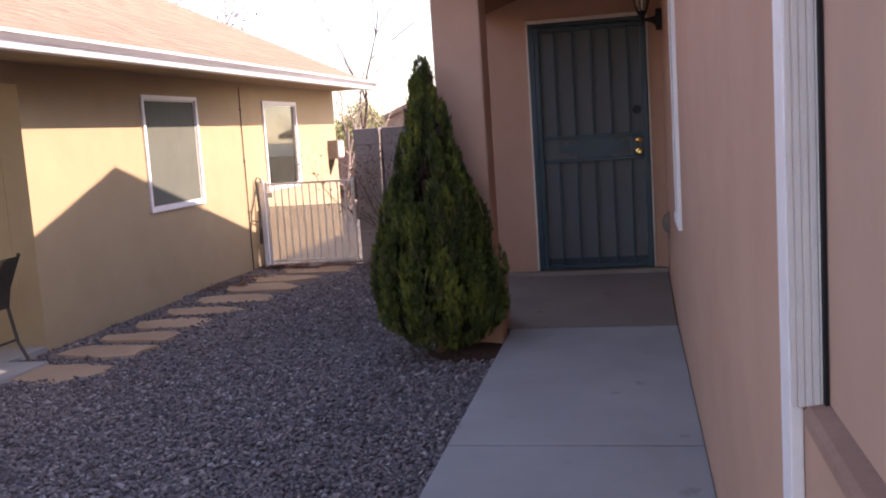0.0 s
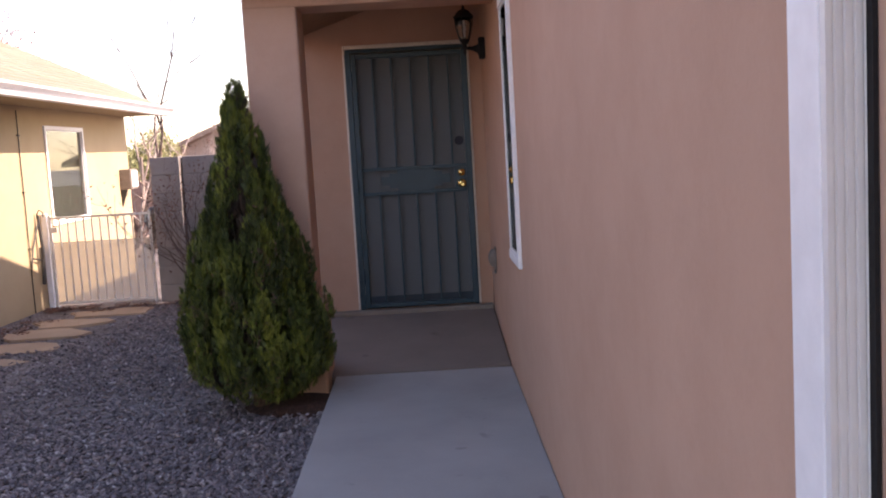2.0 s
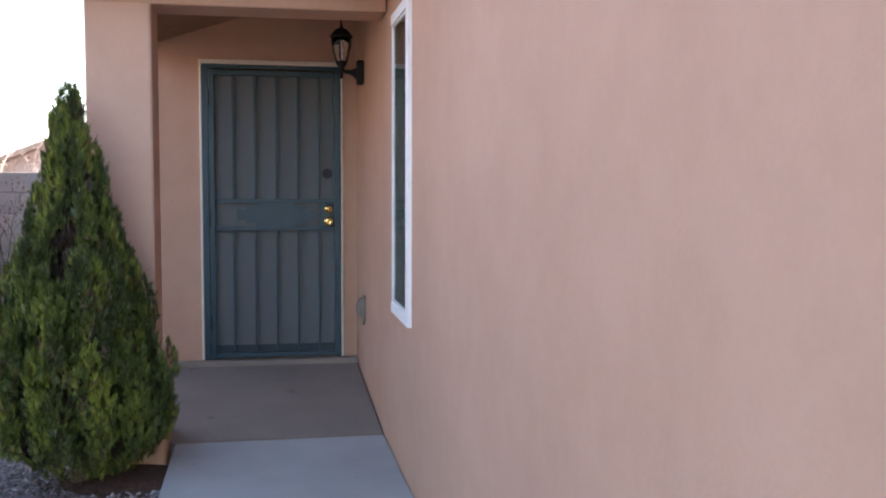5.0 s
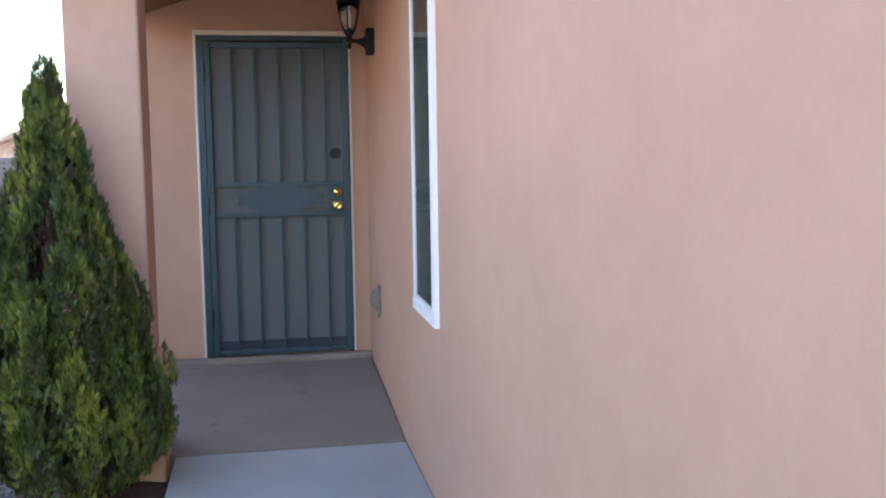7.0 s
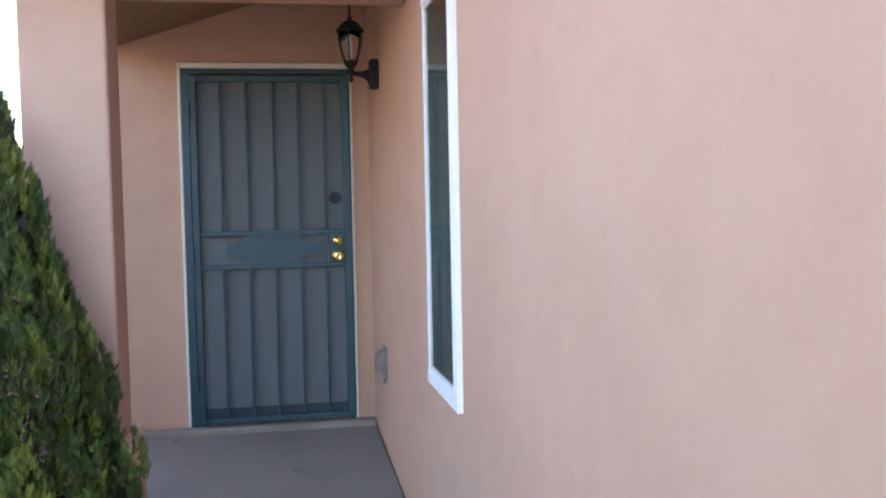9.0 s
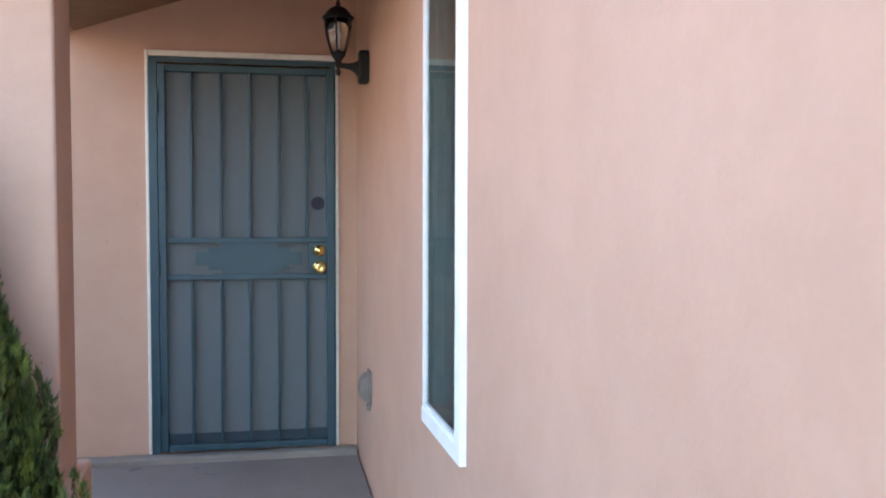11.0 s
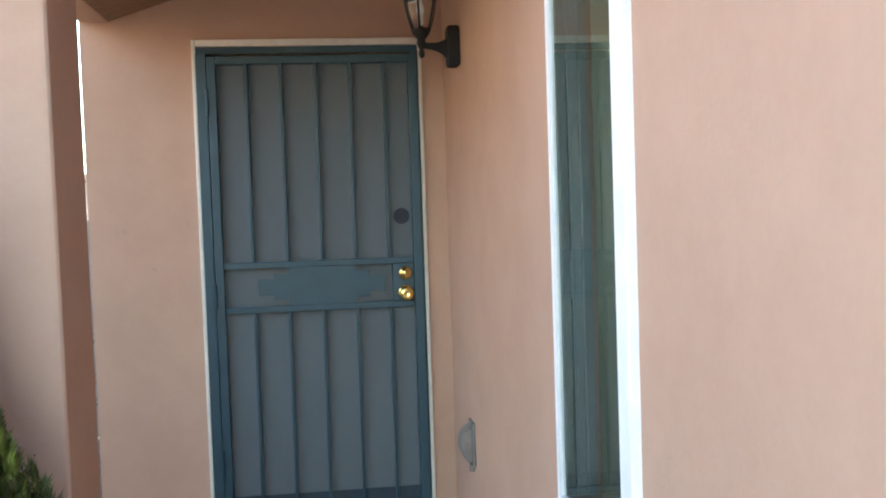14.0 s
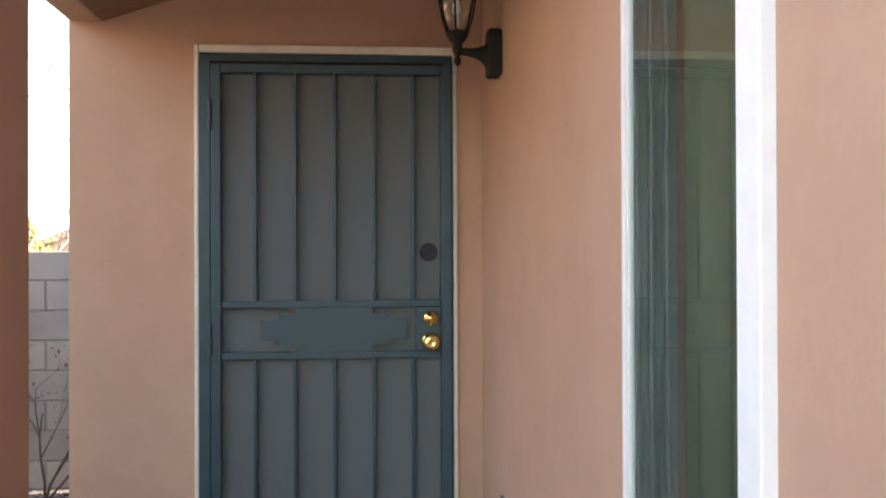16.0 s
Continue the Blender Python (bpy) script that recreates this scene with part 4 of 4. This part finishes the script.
def plant_bracket():
    d = thing("garden_tool_rack", "dark wrought iron bracket hanging on the yellow stucco wall", "bracket", (NX, 10.2, 0.7))
    part("upright", tube(bmesh.new(), [(NX + 0.03, 10.3, 0.95), (NX + 0.06, 10.28, 0.6), (NX + 0.05, 10.26, 0.2)], 0.016, 0.022, 8), M_DARK, d)
    part("brace", tube(bmesh.new(), [(NX + 0.03, 10.29, 0.86), (NX + 0.02, 10.12, 0.6), (NX + 0.03, 10.02, 0.38)], 0.009, segs=7), M_DARK, d)
    part("cross_bar", tube(bmesh.new(), [(NX + 0.03, 10.08, 0.5), (NX + 0.05, 10.27, 0.46)], 0.008, segs=7), M_DARK, d)
    part("hook", tube(bmesh.new(), [(NX + 0.02, 10.3, 0.95), (NX + 0.05, 10.3, 1.0), (NX + 0.09, 10.3, 0.98), (NX + 0.09, 10.3, 0.93)], 0.008, segs=7), M_DARK, d)


plant_bracket()


def meter_box():
    d = thing("meter_box", "white utility box on the corner of the yellow house", "utility box", (NX, 13.3, 1.3))
    # Body coloured darker than the white cover to paint the box's shaded side.
    part("case", B(NX + 0.0, NX + 0.16, 13.25, 13.55, 1.1, 1.38, bevel=0.015), M_GREY_METAL, d)
    part("cover", B(NX + 0.16, NX + 0.172, 13.27, 13.53, 1.13, 1.35, bevel=0.005), M_VINYL, d)
    # Dark triangle modelled in place of the box's cast shadow on the wall.
    part("bracket", prism(bmesh.new(), [(NX + 0.002, 13.26, 1.098), (NX + 0.09, 13.26, 1.098), (NX + 0.002, 13.26, 0.86)], (0, 0.05, 0)), M_DARK, d)


meter_box()


def patio_chair():
    x, y = -4.9, 5.2
    d = thing("patio_chair", "dark metal sling chair with a pale green cushion", "chair", (x, y, -0.045))
    for s in (-0.25, 0.25):
        part("side_frame", tube(bmesh.new(), [(x + 0.34, y + s, -0.03), (x + 0.27, y + s, 0.1), (x + 0.22, y + s, 0.36), (x + 0.25, y + s, 0.5), (x + 0.36, y + s, 0.74)], 0.013, segs=8), M_DARK, d)
        part("front_leg", tube(bmesh.new(), [(x - 0.3, y + s, -0.03), (x - 0.22, y + s, 0.2), (x - 0.2, y + s, 0.52), (x + 0.25, y + s, 0.5)], 0.013, segs=8), M_DARK, d)
    part("stretcher", tube(bmesh.new(), [(x + 0.27, y - 0.25, 0.12), (x + 0.27, y + 0.25, 0.12)], 0.01), M_DARK, d)
    b = bmesh.new()
    prism(b, [(x + 0.222, y - 0.24, 0.36), (x + 0.25, y - 0.24, 0.5), (x + 0.35, y - 0.24, 0.72), (x + 0.362, y - 0.24, 0.72), (x + 0.262, y - 0.24, 0.5), (x + 0.234, y - 0.24, 0.36)], (0, 0.48, 0))
    part("backrest", b, M_DARK, d, "dark woven sling backrest")
    part("seat", B(x - 0.22, x + 0.23, y - 0.24, y + 0.24, 0.35, 0.365), M_DARK, d)
    part("cushion", B(x - 0.21, x + 0.2, y - 0.22, y + 0.22, 0.366, 0.43, bevel=0.025, segs=3), M_CUSHION, d, "pale green seat cushion")


patio_chair()

# ---- gate and block wall ----
GY = 10.45


def gate():
    d = thing("metal_gate", "white painted iron gate with wire netting across its lower half", "gate", (-4.1, GY, -0.09))
    x0, x1, z0, z1 = -4.67, -3.545, -0.06, 0.91
    for x in (x0, x1 - 0.03):
        part("post", B(x, x + 0.03, GY - 0.015, GY + 0.015, -0.1, z1 + 0.02, bevel=0.003), M_GATE, d)
    for z in (z0, z1 - 0.025):
        part("rail", B(x0 + 0.03, x1 - 0.03, GY - 0.012, GY + 0.012, z, z + 0.025, bevel=0.003), M_GATE, d)
    n = 11
    for i in range(n):
        x = x0 + 0.03 + (x1 - x0 - 0.06) * (i + 1) / (n + 1)
        part("bar", B(x - 0.007, x + 0.007, GY - 0.007, GY + 0.007, z0 + 0.025, z1 - 0.025), M_GATE, d)
    part("netting", B(x0 + 0.03, x1 - 0.03, GY + 0.014, GY + 0.016, z0, 0.63), M_GATENET, d, "white wire netting")
    part("latch", B(x0 + 0.02, x0 + 0.1, GY - 0.035, GY - 0.016, 0.74, 0.8, bevel=0.004), M_GATE, d)
    part("hinge_post", B(x0 - 0.07, x0 - 0.012, GY - 0.02, GY + 0.03, -0.12, 0.95, bevel=0.004), M_WHITE, d, "white painted hinge post")


gate()


def cmu(bx, hy, hz):
    b = bmesh.new()
    box(b, -bx / 2, bx / 2, -hy / 2, hy / 2, -hz / 2, hz / 2, bevel=0.005, segs=1)
    return finish(b, "block", M_BLOCK)


def block_wall():
    w = thing("block_wall", "grey concrete block garden wall beside the gate", "wall", (-2.5, GY + 0.1, GROUND), kind="structure")
    part("mortar", B(-3.165, -1.57, GY + 0.036, GY + 0.164, -0.15, 1.475), M_MORTAR, w)
    part("pier_mortar", B(-3.485, -3.185, GY - 0.04, GY + 0.19, -0.15, 1.485), M_MORTAR, w)
    full, half_, pier = cmu(0.39, 0.15, 0.19), cmu(0.19, 0.15, 0.19), cmu(0.315, 0.25, 0.19)
    for row in range(8):
        z = -0.1 + 0.1 + 0.2 * row
        o = new("block", pier)
        o.matrix_world = pose(-3.335, GY + 0.075, z)
        o.parent = w
        o.matrix_parent_inverse = w.matrix_world.inverted()
        x = -3.165
        first = row % 2 == 0
        while x < -1.6:
            me, ln = (half_, 0.2) if first else (full, 0.4)
            first = False
            if x + ln > -1.56:
                me, ln = half_, 0.2
            o = new("block", me)
            o.matrix_world = pose(x + ln / 2, GY + 0.1, z)
            o.parent = w
            o.matrix_parent_inverse = w.matrix_world.inverted()
            x += ln


# ---- planting and distance ----
def limb(bm, p, d, length, r, depth, rng, tips, spread=0.5, lift=0.15):
    pts = [p]
    q, dd = p.copy(), d.copy()
    for i in range(4):
        dd = (dd + Vector((rng.gauss(0, .12), rng.gauss(0, .12), rng.gauss(0, .08) + lift * 0.3))).normalized()
        q = q + dd * length / 4
        pts.append(q.copy())
    tube(bm, pts, r, r * 0.5, 5 if depth > 1 else 4, cap=False)
    tips.append(q)
    if depth <= 0:
        return
    for k in range(rng.choice((2, 3, 3))):
        s = rng.choice(pts[2:])
        nd = (dd + Vector((rng.gauss(0, spread), rng.gauss(0, spread), rng.gauss(0, spread * .6)))).normalized()
        limb(bm, s, nd, length * rng.uniform(.5, .8), r * 0.5, depth - 1, rng, tips, spread, lift)


def leaf_cloud(rng, spots, n, size, jitter):
    v, f = [], []
    for i in range(n):
        p = rng.choice(spots) + Vector((rng.gauss(0, jitter), rng.gauss(0, jitter), rng.gauss(0, jitter)))
        a = Vector((rng.gauss(0, 1), rng.gauss(0, 1), rng.gauss(0, 1))).normalized()
        b2 = a.orthogonal().normalized()
        s = size * rng.uniform(.6, 1.3)
        k = len(v)
        v += [p - a * s, p + b2 * s * .45, p + a * s, p - b2 * s * .45]
        f.append((k, k + 1, k + 2, k + 3))
    return v, f


def bare_tree(name, label, base, heading, length, r, depth, seed, material, leaves=None, n=0, size=0.03, category="tree", stems=1, spread=0.5):
    rng = random.Random(seed)
    d = thing(name, label, category, base)
    b, tips = bmesh.new(), []
    for s in range(stems):
        h = Vector(heading) + Vector((rng.gauss(0, .35), rng.gauss(0, .35), 0)) * (stems > 1)
        limb(b, Vector(base), h.normalized(), length * rng.uniform(.8, 1.1), r, depth, rng, tips, spread)
    part("trunk", b, material, d)
    if leaves:
        v, f = leaf_cloud(rng, tips, n, size, length * 0.12)
        o = new("leaves", mesh_from("leaves", v, f, leaves))
        o.parent, o.matrix_parent_inverse = d, d.matrix_world.inverted()
    return d


bare_tree("bare_shrub", "bare thin shrub with dry red leaves by the block wall", (-3.0, 10.2, GROUND), (-0.15, 0, 1), 0.75, 0.011, 3, 5, M_TWIG_DARK, M_DRYLEAF, 420, 0.018, "shrub", 5, 0.4)
bare_tree("bare_shrub", "bare thin shrub with dry red leaves by the block wall", (-2.45, 10.1, GROUND), (-0.05, 0, 1), 0.6, 0.01, 3, 8, M_TWIG_DARK, M_DRYLEAF, 160, 0.016, "shrub", 4, 0.45)
bare_tree("bare_tree", "leafless young tree with pale twigs behind the wall", (-5.25, 16.2, GROUND), (0.03, 0, 1), 2.0, 0.042, 5, 12, M_TWIG_DARK, None, 0, 0.03, "tree", 3, 0.42)
bare_tree("bare_tree", "leafless arching shrub tree with pale branches behind the gate", (-5.3, 15.2, GROUND), (0.45, 0, 1), 1.6, 0.04, 4, 31, M_TWIG, None, 0, 0.03, "tree", 4, 0.5)
bare_tree("leafy_tree", "olive green tree in the sun behind the houses", (-6.75, 20.5, GROUND), (0, 0, 1), 1.1, 0.06, 3, 4, M_TWIG, M_BUSH, 6500, 0.055, "tree", 3, 0.42)
bare_tree("bare_tree", "tall leafless tree behind the yellow house", (-17.3, 31.0, GROUND), (0, 0, 1), 4.0, 0.13, 5, 21, M_TWIG, M_DRYLEAF, 3000, 0.05, "tree", 4, 0.5)


def far_house(label, x0, x1, y0, y1, zw, zr, name="distant_house"):
    h = thing(name, label, "house", ((x0 + x1) / 2, y0, GROUND))
    part("wall", B(x0, x1, y0, y1, -0.3, zw), M_PINK, h)
    b = bmesh.new()
    xm = (x0 + x1) / 2
    prism(b, [(x0 - 0.4, y0 - 0.5, zw - 0.12), (xm, y0 - 0.5, zr), (x1 + 0.4, y0 - 0.5, zw - 0.12), (x1 + 0.4, y0 - 0.5, zw - 0.24), (xm, y0 - 0.5, zr - 0.12), (x0 - 0.4, y0 - 0.5, zw - 0.24)], (0, y1 - y0 + 1, 0))
    part("roof", b, M_SHINGLE, h)
    b = bmesh.new()
    prism(b, [(x0, y0, zw), (xm, y0, zr - 0.15), (x1, y0, zw)], (0, 0.2, 0))
    part("gable_wall", b, M_PINK, h)
    for k in range(2):
        wx = x0 + (x1 - x0) * (0.3 + 0.4 * k)
        w = part("window", B(wx - 0.5, wx + 0.5, y0 - 0.04, y0 - 0.002, 0.8, 1.6, bevel=0.01), M_WHITE, h)
        part("pane", B(wx - 0.42, wx + 0.42, y0 - 0.05, y0 - 0.041, 0.88, 1.52), M_GLASS_DARK, w)


far_house("pale pink stucco house with tan roof beyond the gate", -7.1, -0.3, 24.5, 33.0, 1.72, 3.15)


def board_fence():
    d = thing("board_fence", "weathered pinkish board fence across the back yard", "fence", (-4.5, 17.5, GROUND))
    rng = random.Random(2)
    for i in range(42):
        x = -8.2 + 0.155 * i
        part("board", B(x, x + 0.145, 17.5, 17.52, -0.12, 1.12 + rng.uniform(-0.015, 0.015)), M_FENCE, d)
    for z in (0.2, 0.85):
        part("rail", B(-8.2, -1.7, 17.522, 17.56, z, z + 0.08), M_FENCE, d)


board_fence()


def yard_clutter():
    d = thing("orange_bin", "orange plastic bin standing behind the gate", "bin", (-4.35, 14.6, GROUND))
    b = bmesh.new()
    lathe(b, [(0.1, -0.08), (0.13, 0.5), (0.145, 0.52), (0.145, 0.55), (0.13, 0.55), (0.001, 0.5)], 18, Matrix.Translation((-4.2, 14.6, 0.1)))
    part("shell", b, M_ORANGE, d)
    part("stand", B(-4.33, -4.07, 14.47, 14.73, -0.1, 0.03, bevel=0.01), M_DARK, d)
    g = thing("barbecue_grill", "dark covered barbecue grill behind the gate", "grill", (-4.6, 14.3, GROUND))
    part("lid", lathe(bmesh.new(), [(0.2, 0.55), (0.22, 0.58), (0.2, 0.7), (0.12, 0.79), (0.001, 0.82)], 18, Matrix.Translation((-4.55, 14.3, 0))), M_DARK, g)
    part("bowl", lathe(bmesh.new(), [(0.06, 0.36), (0.15, 0.42), (0.205, 0.549), (0.001, 0.549)], 18, Matrix.Translation((-4.55, 14.3, 0))), M_DARK, g)
    for k in range(3):
        a = k * math.tau / 3
        part("leg", tube(bmesh.new(), [(-4.55 + 0.1 * math.cos(a), 14.3 + 0.1 * math.sin(a), 0.4), (-4.55 + 0.24 * math.cos(a), 14.3 + 0.24 * math.sin(a), -0.1)], 0.012), M_DARK, g)


yard_clutter()

def leaf_litter():
    rng = random.Random(14)
    spots = [Vector((rng.uniform(-4.65, -2.9), 10.22 - abs(rng.gauss(0, 0.16)), GROUND + 0.015)) for i in range(40)]
    spots += [Vector((rng.uniform(-4.65, -4.3), rng.uniform(8.2, 10.1), GROUND + 0.012)) for i in range(14)]
    v, f = leaf_cloud(rng, spots, 2200, 0.022, 0.05)
    v = [Vector((q[0], min(q[1], 10.3), GROUND + 0.012 + 0.25 * abs(q[2] - GROUND - 0.012))) for q in v]
    tagged(new("leaf_litter", mesh_from("leaf_litter", v, f, M_DRYLEAF)), "dry brown leaves drifted against the gate", "leaves", kind="stuff")


leaf_litter()

# ---- gravel ----
def gravel_stones():
    rng = np.random.default_rng(5)
    ico = bmesh.new()
    bmesh.ops.create_icosphere(ico, subdivisions=1, radius=1.0)
    ico.verts.ensure_lookup_table()
    iv = np.array([v.co[:] for v in ico.verts])
    jf = np.array([[v.index for v in f.verts] for f in ico.faces])
    ico.free()
    n = 82000
    x = rng.uniform(-4.74, -1.15, n)
    y = 10.4 - 11.4 * np.sqrt(rng.random(n)) ** 0.9
    y = np.where(rng.random(n) < 0.35, rng.uniform(1.5, 5.5, n), y)
    extra = (rng.random(n) < 0.06)
    x = np.where(extra, rng.uniform(-3.4, -1.6, n), x)
    y = np.where(extra, rng.uniform(6.2, 10.3, n), y)
    keep = np.ones(n, bool)
    for sx, sy, rx, ry in SPOTS:
        keep &= ((x - sx) / rx) ** 2 + ((y - sy) / ry) ** 2 > rng.uniform(0.55, 1.0, n)
    bed = ((x + 1.34) / 0.37) ** 2 + ((y - 5.63) / 0.28) ** 2
    keep &= bed > rng.uniform(0.7, 1.25, n)
    keep &= ~((x > -1.62) & (y > 5.8)) & ~((x < -4.4) & (y < 5.5))
    x, y = x[keep], y[keep]
    n = len(x)
    s = rng.uniform(0.006, 0.0145, n) * np.where(rng.random(n) < 0.05, 1.6, 1.0)
    sc = np.stack([s * rng.uniform(.8, 1.4, n), s * rng.uniform(.7, 1.2, n), s * rng.uniform(.5, .85, n)], 1)
    a = rng.uniform(0, math.tau, n)
    v = iv[None] * sc[:, None, :] * rng.uniform(.62, 1.28, (n, len(iv), 1))
    c, q = np.cos(a)[:, None], np.sin(a)[:, None]
    tilt = rng.normal(0, .35, n)[:, None]
    vx, vy, vz = v[..., 0] * c - v[..., 1] * q, v[..., 0] * q + v[..., 1] * c, v[..., 2]
    vz = vz + vx * tilt
    gz = GROUND + np.array([0.018 * noise.noise((px * 0.9, py * 0.9, 0)) if -5 < px < -1.2 and -2 < py < 11 else 0 for px, py in zip(x, y)])
    P = np.stack([vx + x[:, None], vy + y[:, None], vz + (gz + s * rng.uniform(.1, 1.0, n))[:, None]], 2).reshape(-1, 3)
    F = (jf[None] + (np.arange(n) * len(iv))[:, None, None]).reshape(-1, 3)
    me = bpy.data.meshes.new("gravel")
    me.vertices.add(len(P))
    me.vertices.foreach_set("co", P.astype(np.float32).ravel())
    me.loops.add(F.size)
    me.loops.foreach_set("vertex_index", F.astype(np.int32).ravel())
    me.polygons.add(len(F))
    me.polygons.foreach_set("loop_start", np.arange(0, F.size, 3, dtype=np.int32))
    me.polygons.foreach_set("loop_total", np.full(len(F), 3, dtype=np.int32))
    me.update(calc_edges=True)
    me.materials.append(M_STONE)
    tagged(new("gravel", me), "loose mixed grey and purple gravel stones", "gravel", kind="stuff")


block_wall()
gravel_stones()
